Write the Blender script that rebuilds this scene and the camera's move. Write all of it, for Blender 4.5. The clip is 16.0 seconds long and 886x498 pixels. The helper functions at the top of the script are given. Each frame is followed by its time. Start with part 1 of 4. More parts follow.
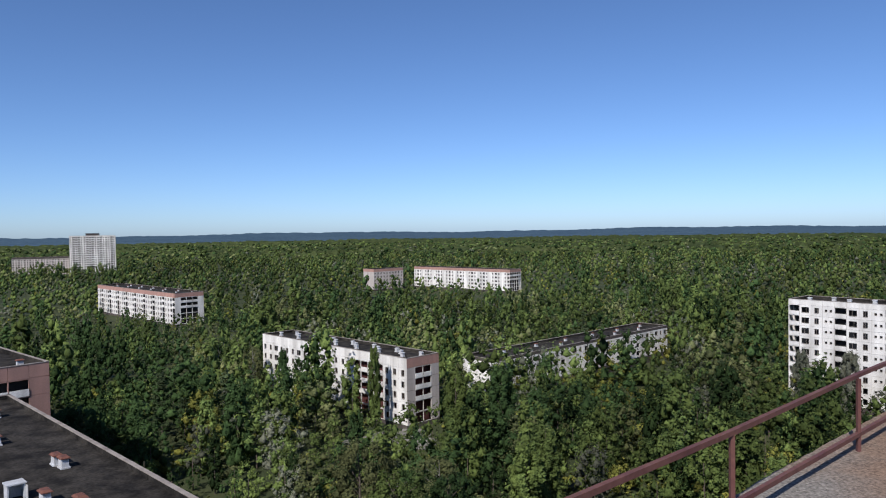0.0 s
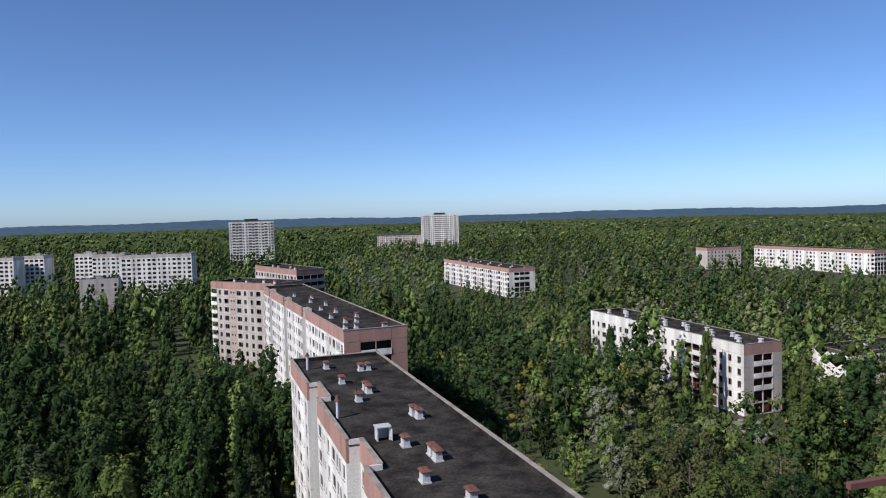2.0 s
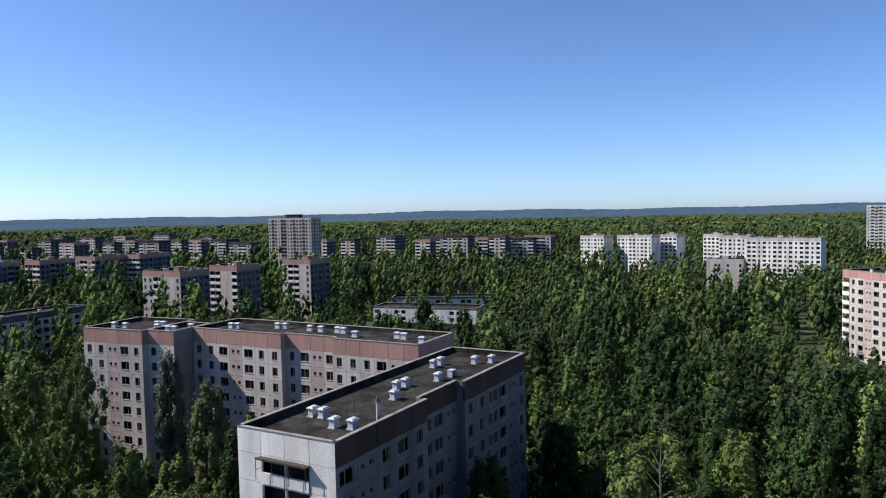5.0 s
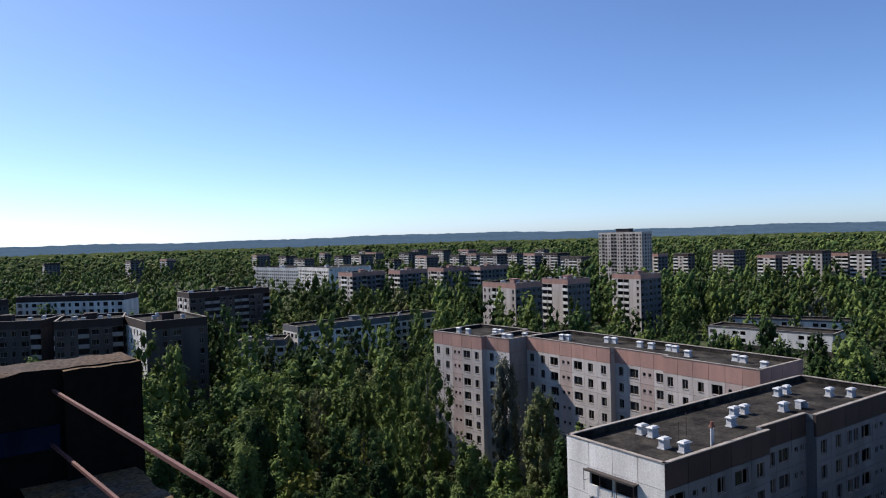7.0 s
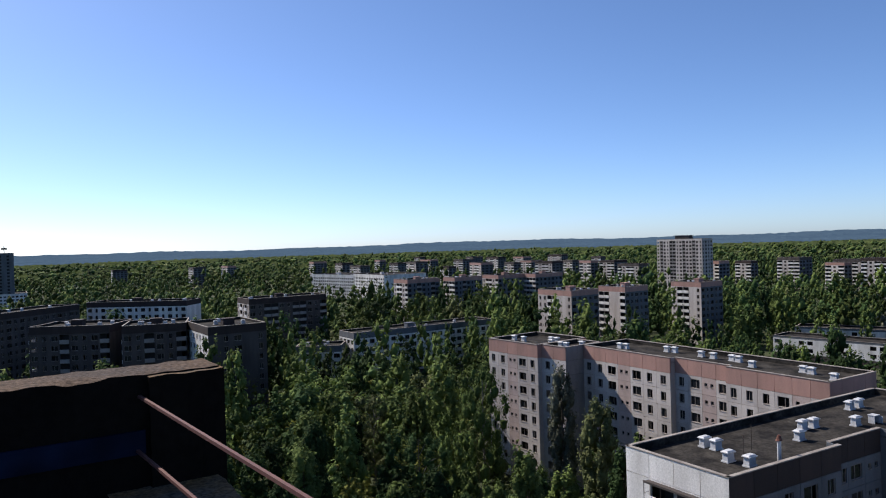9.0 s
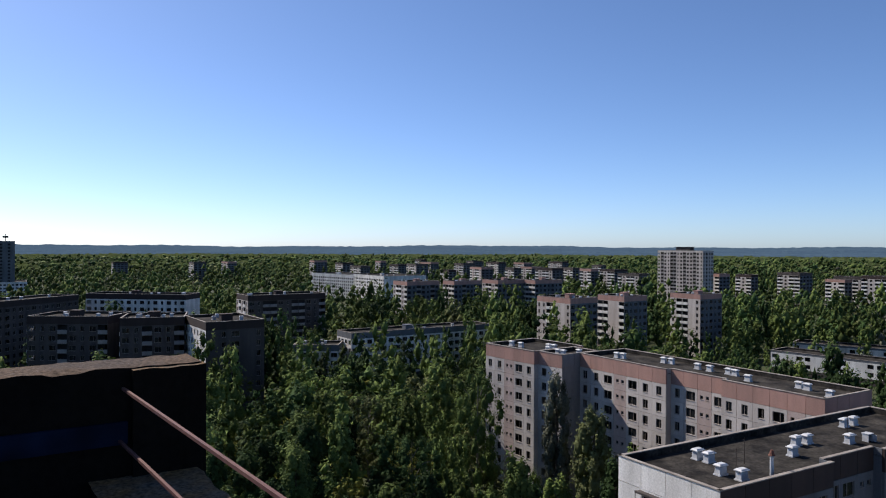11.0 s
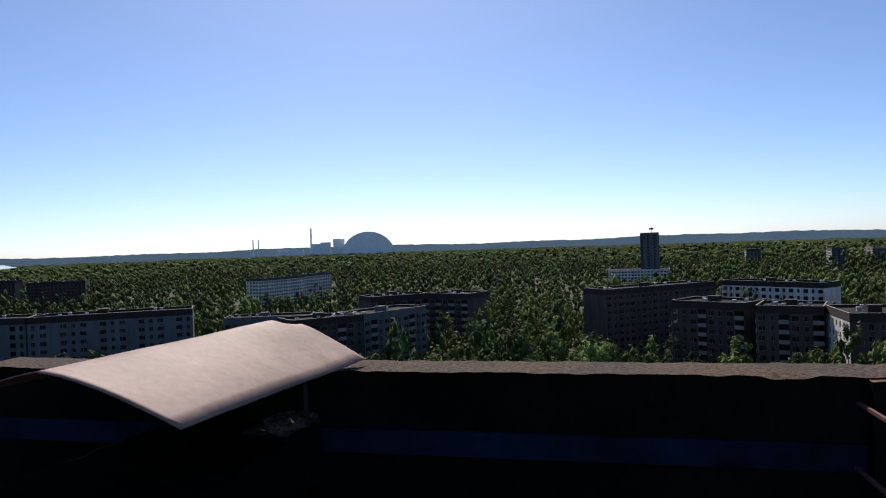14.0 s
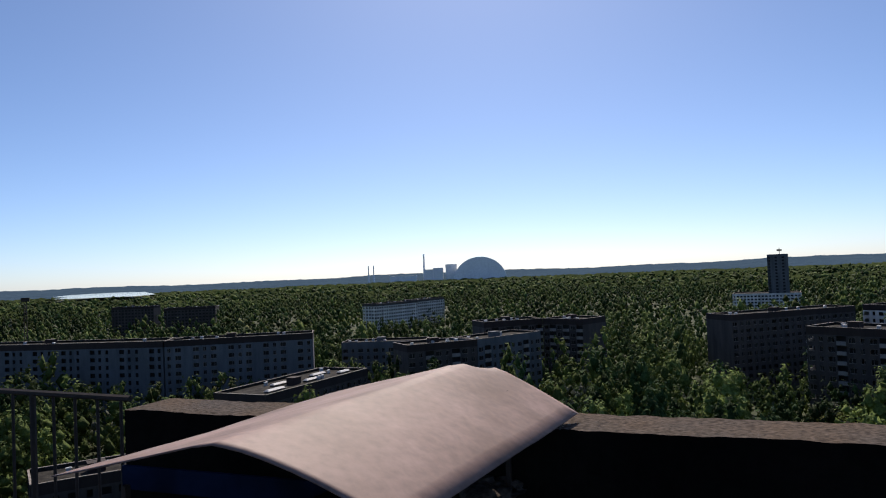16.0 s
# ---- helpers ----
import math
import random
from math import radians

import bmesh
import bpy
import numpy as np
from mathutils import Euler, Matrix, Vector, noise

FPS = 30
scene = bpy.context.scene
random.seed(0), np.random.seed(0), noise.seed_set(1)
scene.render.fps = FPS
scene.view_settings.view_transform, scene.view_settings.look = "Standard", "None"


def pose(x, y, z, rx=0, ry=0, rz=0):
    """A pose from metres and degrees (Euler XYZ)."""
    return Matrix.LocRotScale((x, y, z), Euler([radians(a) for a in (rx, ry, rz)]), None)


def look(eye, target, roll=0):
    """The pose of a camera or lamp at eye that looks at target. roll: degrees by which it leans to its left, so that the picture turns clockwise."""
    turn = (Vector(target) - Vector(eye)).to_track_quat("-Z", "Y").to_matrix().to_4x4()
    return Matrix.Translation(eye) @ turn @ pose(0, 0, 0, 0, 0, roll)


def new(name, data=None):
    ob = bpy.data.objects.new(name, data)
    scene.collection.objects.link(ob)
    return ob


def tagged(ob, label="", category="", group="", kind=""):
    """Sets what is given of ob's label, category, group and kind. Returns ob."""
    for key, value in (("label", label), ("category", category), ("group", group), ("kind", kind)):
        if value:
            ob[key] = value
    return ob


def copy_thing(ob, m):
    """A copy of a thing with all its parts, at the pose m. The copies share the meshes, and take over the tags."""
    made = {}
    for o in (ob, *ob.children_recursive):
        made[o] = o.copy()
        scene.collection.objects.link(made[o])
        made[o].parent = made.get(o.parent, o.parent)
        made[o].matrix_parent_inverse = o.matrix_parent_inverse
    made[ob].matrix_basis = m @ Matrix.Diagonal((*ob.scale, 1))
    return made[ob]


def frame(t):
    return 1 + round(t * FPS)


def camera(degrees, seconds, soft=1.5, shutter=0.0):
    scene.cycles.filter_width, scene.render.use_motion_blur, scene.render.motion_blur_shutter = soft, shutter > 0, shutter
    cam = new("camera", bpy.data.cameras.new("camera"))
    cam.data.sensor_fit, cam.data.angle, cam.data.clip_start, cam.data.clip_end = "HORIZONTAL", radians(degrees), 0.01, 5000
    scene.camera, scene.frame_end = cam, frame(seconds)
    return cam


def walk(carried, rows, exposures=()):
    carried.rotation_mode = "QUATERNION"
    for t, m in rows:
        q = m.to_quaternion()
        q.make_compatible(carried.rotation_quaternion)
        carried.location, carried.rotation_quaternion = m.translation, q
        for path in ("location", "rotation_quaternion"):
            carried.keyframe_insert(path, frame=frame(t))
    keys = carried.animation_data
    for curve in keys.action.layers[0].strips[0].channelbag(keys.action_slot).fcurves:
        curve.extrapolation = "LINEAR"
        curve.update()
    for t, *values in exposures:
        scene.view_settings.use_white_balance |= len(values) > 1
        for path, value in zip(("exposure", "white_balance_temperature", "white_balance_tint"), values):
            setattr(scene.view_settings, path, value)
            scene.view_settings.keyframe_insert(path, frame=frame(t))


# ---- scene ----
cam = camera(63.38, 16.0, soft=1.1)
PATH = [
    (0.0, 0.000, 0.000, 48.679, 88.423, 0.889, -3.489),
    (0.5, -0.015, -0.008, 48.689, 87.506, 0.487, 3.862),
    (1.0, -0.187, -0.189, 48.680, 88.045, -0.082, 10.519),
    (1.5, 0.104, -0.561, 48.727, 87.608, 0.874, 19.578),
    (2.0, 0.040, -0.622, 48.783, 87.187, 1.561, 22.255),
    (2.5, 0.077, -0.706, 48.837, 86.782, 1.864, 26.899),
    (3.0, 0.069, -1.082, 48.863, 86.048, 2.180, 34.692),
    (3.5, 0.178, -1.261, 48.883, 86.788, 1.367, 42.691),
    (4.0, 0.270, -1.533, 48.883, 86.983, 1.612, 51.324),
    (4.5, 0.295, -1.595, 48.866, 86.940, 1.521, 60.424),
    (4.7, 0.193, -1.701, 48.901, 87.007, 1.327, 64.348),
    (6.8, 0.751, -1.881, 48.943, 88.367, 2.137, 91.890),
    (7.0, 0.781, -1.856, 48.959, 88.780, 1.651, 95.272),
    (7.5, 0.690, -1.930, 48.947, 87.327, 1.213, 98.784),
    (8.0, 0.657, -1.940, 48.944, 87.952, -1.430, 100.996),
    (8.5, 0.787, -1.955, 48.977, 90.118, -0.237, 98.918),
    (9.0, 0.682, -2.020, 48.954, 89.482, 1.740, 99.616),
    (9.2, 0.660, -2.030, 48.939, 89.102, 1.156, 99.863),
    (11.3, 0.803, -1.880, 48.987, 89.708, -0.340, 99.632),
    (11.5, 0.819, -1.950, 48.991, 89.387, 0.265, 99.252),
    (12.0, 0.923, -1.976, 48.980, 90.763, 0.882, 106.472),
    (12.5, 0.873, -2.135, 48.983, 90.084, 3.304, 120.681),
    (13.0, 0.660, -2.253, 48.959, 89.886, 2.237, 135.687),
    (13.5, 0.550, -2.355, 48.965, 90.044, 1.928, 144.793),
    (14.0, 0.463, -2.528, 48.957, 89.433, 1.902, 147.254),
    (14.5, 0.421, -2.702, 48.975, 89.125, 1.623, 150.926),
    (15.0, 0.370, -2.896, 48.971, 89.538, 0.857, 155.051),
    (15.5, 0.380, -3.081, 48.972, 90.028, -0.428, 157.517),
    (16.0, 0.506, -3.302, 48.976, 91.757, 2.445, 156.158),
]
EXPOSURE = [(0.0, 0.22, 5750, 12), (2.5, 0.34, 5750, 12), (3.2, 0.42, 5750, 12), (4.5, 0.66, 5800, 12), (7.0, 0.62, 5950, 13), (9.0, 0.54, 6000, 13), (12.5, 0.38, 6150, 13), (14.5, 0.24, 6250, 13), (16.0, 0.18, 6300, 13)]
walk(cam, [(t, pose(*p)) for t, *p in PATH], EXPOSURE)

# ---- world and sun ----
SUN_YAW, SUN_UP = 152.0, 42.0
world = bpy.data.worlds.new("sky")
scene.world = world
world.use_nodes = True
wn = world.node_tree
sky = wn.nodes.new("ShaderNodeTexSky")
sky.sky_type, sky.sun_disc = "NISHITA", False
sky.sun_elevation, sky.sun_rotation = radians(SUN_UP), radians(-SUN_YAW)
sky.altitude, sky.air_density, sky.dust_density, sky.ozone_density = 100, 0.64, 0.45, 5.0
wn.links.new(sky.outputs[0], wn.nodes["Background"].inputs[0])
wn.nodes["Background"].inputs[1].default_value = 0.10
sun = new("sun", bpy.data.lights.new("sun", "SUN"))
sun.data.energy, sun.data.angle, sun.data.color = 5.0, radians(0.5), (1.0, 0.89, 0.75)
a, e = radians(SUN_YAW), radians(SUN_UP)
sun_way = Vector((-math.sin(a) * math.cos(e), math.cos(a) * math.cos(e), math.sin(e)))
sun.matrix_world = look(sun_way * 100, (0, 0, 0))


# ---- materials ----
def mat(name, base, rough=0.85, other=None, scale=0.6, fine=9.0, amount=0.5, bump=0.3, metal=0.0, pieces=0.0, islands=0.0, through_light=0.0, streak=False, gap=0.02, spread=0.2, tone=0.0, gloss=0.25):
    """Two colours mixed by coarse and fine noise in world space, with bump; pieces / islands: variation from piece to piece."""
    m = bpy.data.materials.new(name)
    m.use_nodes = True
    n, l = m.node_tree.nodes, m.node_tree.links
    b = n["Principled BSDF"]
    b.inputs["Roughness"].default_value, b.inputs["Metallic"].default_value = rough, metal
    if "Specular IOR Level" in b.inputs:
        b.inputs["Specular IOR Level"].default_value = gloss
    geo = n.new("ShaderNodeNewGeometry")
    at = geo.outputs["Position"]
    if streak:
        mp = n.new("ShaderNodeMapping")
        mp.inputs["Scale"].default_value = (1, 1, 0.18)
        l.new(at, mp.inputs["Vector"])
        at = mp.outputs[0]
    coarse, grain = n.new("ShaderNodeTexNoise"), n.new("ShaderNodeTexNoise")
    coarse.inputs["Scale"].default_value, coarse.inputs["Detail"].default_value = scale, 5
    grain.inputs["Scale"].default_value, grain.inputs["Detail"].default_value = fine, 4
    l.new(at, coarse.inputs["Vector"])
    l.new(geo.outputs["Position"], grain.inputs["Vector"])
    ramp = n.new("ShaderNodeValToRGB")
    ramp.color_ramp.elements[0].position, ramp.color_ramp.elements[1].position = 0.35, 0.68
    l.new(coarse.outputs["Fac"], ramp.inputs[0])
    dark = other or tuple(c * 0.6 for c in base)
    mix = n.new("ShaderNodeMix")
    mix.data_type = "RGBA"
    mix.inputs[6].default_value, mix.inputs[7].default_value = (*base, 1), (*dark, 1)
    k = n.new("ShaderNodeMath")
    k.operation = "MULTIPLY"
    k.inputs[1].default_value = amount
    l.new(ramp.outputs[0], k.inputs[0])
    l.new(k.outputs[0], mix.inputs[0])
    hsv = n.new("ShaderNodeHueSaturation")
    l.new(mix.outputs[2], hsv.inputs["Color"])
    v = n.new("ShaderNodeMapRange")
    v.inputs["From Min"].default_value, v.inputs["From Max"].default_value = 0.25, 0.75
    v.inputs["To Min"].default_value, v.inputs["To Max"].default_value = 1 - spread, 1 + spread
    l.new(grain.outputs["Fac"], v.inputs[0])
    val = v.outputs[0]
    for much, what in ((pieces, "object"), (islands, "island"), (tone, "tone")):
        if much:
            if what == "object":
                src = n.new("ShaderNodeObjectInfo").outputs["Random"]
            elif what == "island":
                src = geo.outputs["Random Per Island"]
            else:
                att = n.new("ShaderNodeAttribute")
                att.attribute_name = "tone"
                src = att.outputs["Fac"]
            r = n.new("ShaderNodeMapRange")
            r.inputs["To Min"].default_value, r.inputs["To Max"].default_value = 1 - much, 1 + much
            l.new(src, r.inputs[0])
            t = n.new("ShaderNodeMath")
            t.operation = "MULTIPLY"
            l.new(val, t.inputs[0])
            l.new(r.outputs[0], t.inputs[1])
            val = t.outputs[0]
    l.new(val, hsv.inputs["Value"])
    l.new(hsv.outputs[0], b.inputs["Base Color"])
    if bump:
        bp = n.new("ShaderNodeBump")
        bp.inputs["Strength"].default_value, bp.inputs["Distance"].default_value = bump, gap
        l.new(grain.outputs["Fac"], bp.inputs["Height"])
        l.new(bp.outputs[0], b.inputs["Normal"])
    if through_light:
        tr, ad = n.new("ShaderNodeBsdfTranslucent"), n.new("ShaderNodeMixShader")
        l.new(hsv.outputs[0], tr.inputs[0])
        ad.inputs[0].default_value = through_light
        l.new(b.outputs[0], ad.inputs[1])
        l.new(tr.outputs[0], ad.inputs[2])
        l.new(ad.outputs[0], n["Material Output"].inputs[0])
    return m


WHITE = mat("white_panel", (0.70, 0.685, 0.65), 0.9, (0.311, 0.296, 0.274), 0.35, 7, 0.7, pieces=0.06, streak=True)
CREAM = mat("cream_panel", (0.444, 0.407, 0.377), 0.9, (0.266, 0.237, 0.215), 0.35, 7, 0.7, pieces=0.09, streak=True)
ROSE = mat("rose_panel", (0.385, 0.311, 0.281), 0.9, (0.266, 0.207, 0.185), 0.4, 7, 0.6, pieces=0.08, streak=True)
PINK = mat("pink_tile_cladding", (0.34, 0.2, 0.163), 0.8, (0.222, 0.141, 0.118), 0.5, 12, 0.7, pieces=0.08, streak=True)
# brown, grey and blue-grey carry the facades' shade in their base colour
BROWN = mat("shade_brown_cladding", (0.040, 0.028, 0.025), 0.85, (0.024, 0.018, 0.017), 0.5, 12, 0.7, pieces=0.1, streak=True)
GREY = mat("shade_grey_concrete", (0.080, 0.068, 0.063), 0.9, (0.042, 0.036, 0.033), 0.5, 8, 0.8, pieces=0.08, streak=True)
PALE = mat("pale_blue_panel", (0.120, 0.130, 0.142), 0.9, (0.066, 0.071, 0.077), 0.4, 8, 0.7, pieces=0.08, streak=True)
DULL = mat("shade_dull_concrete", (0.252, 0.237, 0.222), 0.9, (0.148, 0.133, 0.126), 0.5, 8, 0.7, streak=True)
# near-black for the cores: painted shade of unlit rooms behind the openings
DARK = mat("room_shade", (0.03, 0.028, 0.026), 0.95, None, 0.5, 6, 0.5, bump=0)
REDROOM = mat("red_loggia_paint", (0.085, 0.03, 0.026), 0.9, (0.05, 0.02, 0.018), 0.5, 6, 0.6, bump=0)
ROOF = mat("bitumen_roof", (0.012, 0.0112, 0.0105), 0.95, (0.062, 0.056, 0.048), 0.45, 3.2, 0.75, bump=0.7, spread=0.5)
COPING = mat("coping", (0.281, 0.252, 0.222), 0.9, (0.148, 0.126, 0.111), 0.7, 8, 0.8)
ROOF.node_tree.nodes["Principled BSDF"].inputs["Specular IOR Level"].default_value = 0.08
RUSTRED = mat("rusty_cap", (0.148, 0.0629, 0.0444), 0.8, (0.074, 0.037, 0.0296), 1.5, 12, 0.7)
TIN = mat("white_tin", (0.459, 0.474, 0.488), 0.5, (0.296, 0.281, 0.266), 1.2, 12, 0.5)
FRAME = mat("window_frame", (0.22, 0.20, 0.18), 0.8, (0.12, 0.09, 0.07), 2, 20, 0.6, bump=0)
GLASS = mat("window_glass", (0.015, 0.016, 0.018), 0.25, None, 2, 20, 0.3, bump=0)
GLASS.node_tree.nodes["Principled BSDF"].inputs["Specular IOR Level"].default_value = 0.3
SOIL = mat("woodland_floor", (0.0333, 0.0444, 0.0163), 0.95, (0.0555, 0.0629, 0.0222), 0.05, 1.5, 0.8, bump=0.6, gap=0.2)
RUBBLE = mat("broken_paving", (0.222, 0.207, 0.192), 0.95, (0.0888, 0.0962, 0.0592), 0.35, 3, 0.9, bump=0.5)
BARK = mat("bark", (0.111, 0.0925, 0.074), 0.95, (0.0518, 0.0407, 0.0333), 2, 14, 0.7)
BIRCH = mat("pale_bark", (0.17, 0.16, 0.14), 0.9, (0.074, 0.0666, 0.0592), 3, 14, 0.6)


def leaf(name, c, d, t=0.14):
    return mat(name, c, 0.8, d, 0.13, 2.6, 0.8, bump=0.9, gap=0.25, islands=0.22, pieces=0.28, through_light=t, spread=0.34, tone=0.5, gloss=0.05)


LEAVES = [
    leaf("leaf_mid_green", (0.0935, 0.124, 0.0332), (0.0491, 0.0739, 0.0248)),
    leaf("leaf_deep_green", (0.042, 0.0717, 0.0235), (0.0245, 0.0445, 0.0166)),
    leaf("leaf_olive", (0.114, 0.124, 0.0497), (0.0643, 0.0782, 0.0346)),
    leaf("leaf_yellow_green", (0.176, 0.173, 0.0359), (0.108, 0.122, 0.0305)),
    leaf("leaf_grey_green", (0.131, 0.137, 0.0996), (0.0841, 0.0934, 0.0664)),
]
NEEDLE = leaf("needle_dark", (0.0398, 0.0543, 0.0248), (0.028, 0.0412, 0.0194), 0.1)
CANOPY = mat("far_canopy", (0.056, 0.070, 0.026), 0.95, (0.026, 0.038, 0.018), 0.006, 0.06, 0.9, bump=0.9, gap=4.0, spread=0.5, gloss=0.0)
# blue base and faint emission put distance haze into the ridge
RIDGE = mat("hazed_ridge", (0.024, 0.040, 0.044), 0.95, (0.036, 0.056, 0.062), 0.004, 0.05, 0.9, bump=0.6, gap=3.0, spread=0.4, gloss=0.0)
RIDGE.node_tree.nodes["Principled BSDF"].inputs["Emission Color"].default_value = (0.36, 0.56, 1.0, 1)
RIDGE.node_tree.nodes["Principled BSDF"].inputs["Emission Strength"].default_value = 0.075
WATER = mat("reservoir_water", (0.10, 0.13, 0.15), 0.08, None, 0.01, 0.3, 0.3, bump=0.05)
STEEL = mat("arch_cladding", (0.86, 0.87, 0.88), 0.6, (0.78, 0.80, 0.82), 0.02, 0.3, 0.5, bump=0)
STACK = mat("plant_concrete", (0.80, 0.82, 0.84), 0.8, (0.70, 0.72, 0.74), 0.02, 0.3, 0.5, bump=0)
OXIDE = mat("red_oxide_paint", (0.0962, 0.0407, 0.037), 0.65, (0.148, 0.074, 0.0555), 4, 30, 0.7, bump=0.3, gap=0.003)
SHEET = mat("primed_sheet_metal", (0.26, 0.172, 0.148), 0.66, (0.135, 0.080, 0.060), 3.5, 30, 0.9, bump=0.2, gap=0.003)
SHEET.node_tree.nodes["Principled BSDF"].inputs["Specular IOR Level"].default_value = 0.28
AGGREGATE = mat("exposed_aggregate", (0.19, 0.175, 0.155), 0.95, (0.19, 0.085, 0.028), 1.1, 75, 0.75, bump=0.8, gap=0.006, spread=0.6, gloss=0.05)
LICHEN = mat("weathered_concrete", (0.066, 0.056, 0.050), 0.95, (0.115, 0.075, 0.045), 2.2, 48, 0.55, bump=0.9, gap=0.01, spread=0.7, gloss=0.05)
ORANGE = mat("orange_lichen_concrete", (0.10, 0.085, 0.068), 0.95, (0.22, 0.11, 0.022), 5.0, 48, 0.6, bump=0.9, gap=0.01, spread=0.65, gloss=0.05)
# concrete in shade, its darkness put into the base colour
BLACK = mat("shade_black_concrete", (0.006, 0.005, 0.0045), 0.95, (0.014, 0.012, 0.010), 1.2, 22, 0.7, bump=0.7, gap=0.012, gloss=0.0)
BLUE = mat("blue_paint", (0.011, 0.019, 0.046), 0.9, (0.005, 0.005, 0.007), 2.5, 20, 0.9, bump=0.4, gap=0.006, gloss=0.0)
MOSS = mat("moss", (0.118, 0.126, 0.0185), 0.95, (0.0666, 0.0888, 0.0148), 8, 40, 0.7, bump=1.0, gap=0.02)
IRON = mat("black_iron", (0.025, 0.022, 0.02), 0.7, (0.06, 0.035, 0.025), 4, 30, 0.5, bump=0.2, gap=0.002)


# ---- mesh helpers ----
def mesh_from(name, verts, faces, mats, index=None):
    me = bpy.data.meshes.new(name)
    me.from_pydata(verts, [], faces)
    for m in mats:
        me.materials.append(m)
    if index is not None:
        me.polygons.foreach_set("material_index", index)
    me.update()
    return me


def part(name, me, parent=None, m=None, label=""):
    ob = new(name, me)
    if parent:
        ob.parent = parent
    if m is not None:
        ob.matrix_basis = m
    return tagged(ob, label)


class Shape:
    """Collects boxes and loose polygons into one mesh."""

    def __init__(self):
        self.v, self.f, self.k = [], [], []

    def poly(self, pts, k=0):
        n = len(self.v)
        self.v += [tuple(p) for p in pts]
        self.f.append(tuple(range(n, n + len(pts))))
        self.k.append(k)

    def box(self, x0, y0, z0, x1, y1, z1, k=0, taper=0.0):
        n = len(self.v)
        t = taper
        self.v += [(x0, y0, z0), (x1, y0, z0), (x1, y1, z0), (x0, y1, z0), (x0 + t, y0 + t, z1), (x1 - t, y0 + t, z1), (x1 - t, y1 - t, z1), (x0 + t, y1 - t, z1)]
        self.f += [tuple(n + i for i in q) for q in ((3, 2, 1, 0), (4, 5, 6, 7), (0, 1, 5, 4), (1, 2, 6, 5), (2, 3, 7, 6), (3, 0, 4, 7))]
        self.k += [k] * 6

    def tube(self, pts, r, sides=8, k=0, r2=None):
        pts = [Vector(p) for p in pts]
        base = len(self.v)
        for i, p in enumerate(pts):
            d = (pts[min(i + 1, len(pts) - 1)] - pts[max(i - 1, 0)]).normalized()
            s = d.cross(Vector((0, 0, 1)) if abs(d.z) < 0.9 else Vector((1, 0, 0))).normalized()
            w = s.cross(d)
            q = r if r2 is None else r + (r2 - r) * i / (len(pts) - 1)
            for j in range(sides):
                g = 2 * math.pi * (j + 0.5) / sides
                self.v.append(tuple(p + s * math.cos(g) * q + w * math.sin(g) * q))
        for i in range(len(pts) - 1):
            for j in range(sides):
                o, u = base + i * sides, base + (i + 1) * sides
                self.f.append((o + j, o + (j + 1) % sides, u + (j + 1) % sides, u + j))
                self.k.append(k)
        self.f.append(tuple(base + j for j in range(sides))[::-1])
        self.f.append(tuple(base + (len(pts) - 1) * sides + j for j in range(sides)))
        self.k += [k, k]

    def mesh(self, name, *mats, weld=False):
        if not weld:
            return mesh_from(name, self.v, self.f, mats, self.k)
        known, ids = {}, []
        for v in self.v:
            ids.append(known.setdefault(tuple(round(c, 3) for c in v), len(known)))
        return mesh_from(name, list(known), [tuple(ids[i] for i in f) for f in self.f], mats, self.k)


# ---- panel houses ----
FL = 2.8
HOLES = {"w": [(0.5, 0.75, 2.0, 1.5)], "n": [(0.9, 0.75, 1.15, 1.5)], "d": [(0.55, 1.35, 0.65, 0.6), (1.8, 1.35, 0.65, 0.6)], "p": [(0.35, 0.75, 1.0, 1.5), (1.75, 0.75, 1.0, 1.5)], "b": [(0.08, 0.12, 2.86, 2.5)], ".": []}
cells = {}


def cell_mesh(kind, w, h, gap, material):
    """One wall panel: x along, z up, outer face at y = 0, inner at y = 0.28, with its openings cut through."""
    key = (kind, round(w, 2), round(h, 2), gap, material.name)
    if key in cells:
        return cells[key]
    s = Shape()
    k = w / 3.0
    holes = [(x * k, z, ww * k, hh) for x, z, ww, hh in HOLES[kind]]
    xs = sorted({gap, w - gap, *(x for q in holes for x in (q[0], q[0] + q[2]))})
    zs = sorted({gap, h - gap, *(z for q in holes for z in (q[1], q[1] + q[3]))})
    T = 0.28
    for x0, x1 in zip(xs, xs[1:]):
        for z0, z1 in zip(zs, zs[1:]):
            cx, cz = (x0 + x1) / 2, (z0 + z1) / 2
            if not any(q[0] < cx < q[0] + q[2] and q[1] < cz < q[1] + q[3] for q in holes):
                s.poly([(x0, 0, z0), (x1, 0, z0), (x1, 0, z1), (x0, 0, z1)])
    rims = ([(gap, gap, w - gap, h - gap, 1)] if gap else []) + [(x, z, x + ww, z + hh, -1) for x, z, ww, hh in holes]
    for x0, z0, x1, z1, side in rims:
        c = [(x0, z0), (x1, z0), (x1, z1), (x0, z1)]
        for p, q in zip(c, c[1:] + c[:1]):
            f = [(p[0], 0, p[1]), (p[0], T, p[1]), (q[0], T, q[1]), (q[0], 0, q[1])]
            s.poly(f if side > 0 else f[::-1])
    cells[key] = s.mesh("wall_panel", material)
    return cells[key]


panes = {}


def window_mesh(w, h, kind):
    """A frame with its mullion, sill and what is left of the glass, all one piece."""
    key = (round(w, 2), round(h, 2), kind)
    if key not in panes:
        s, t = Shape(), 0.07
        m = w * (0.6 if kind % 2 else 0.4)
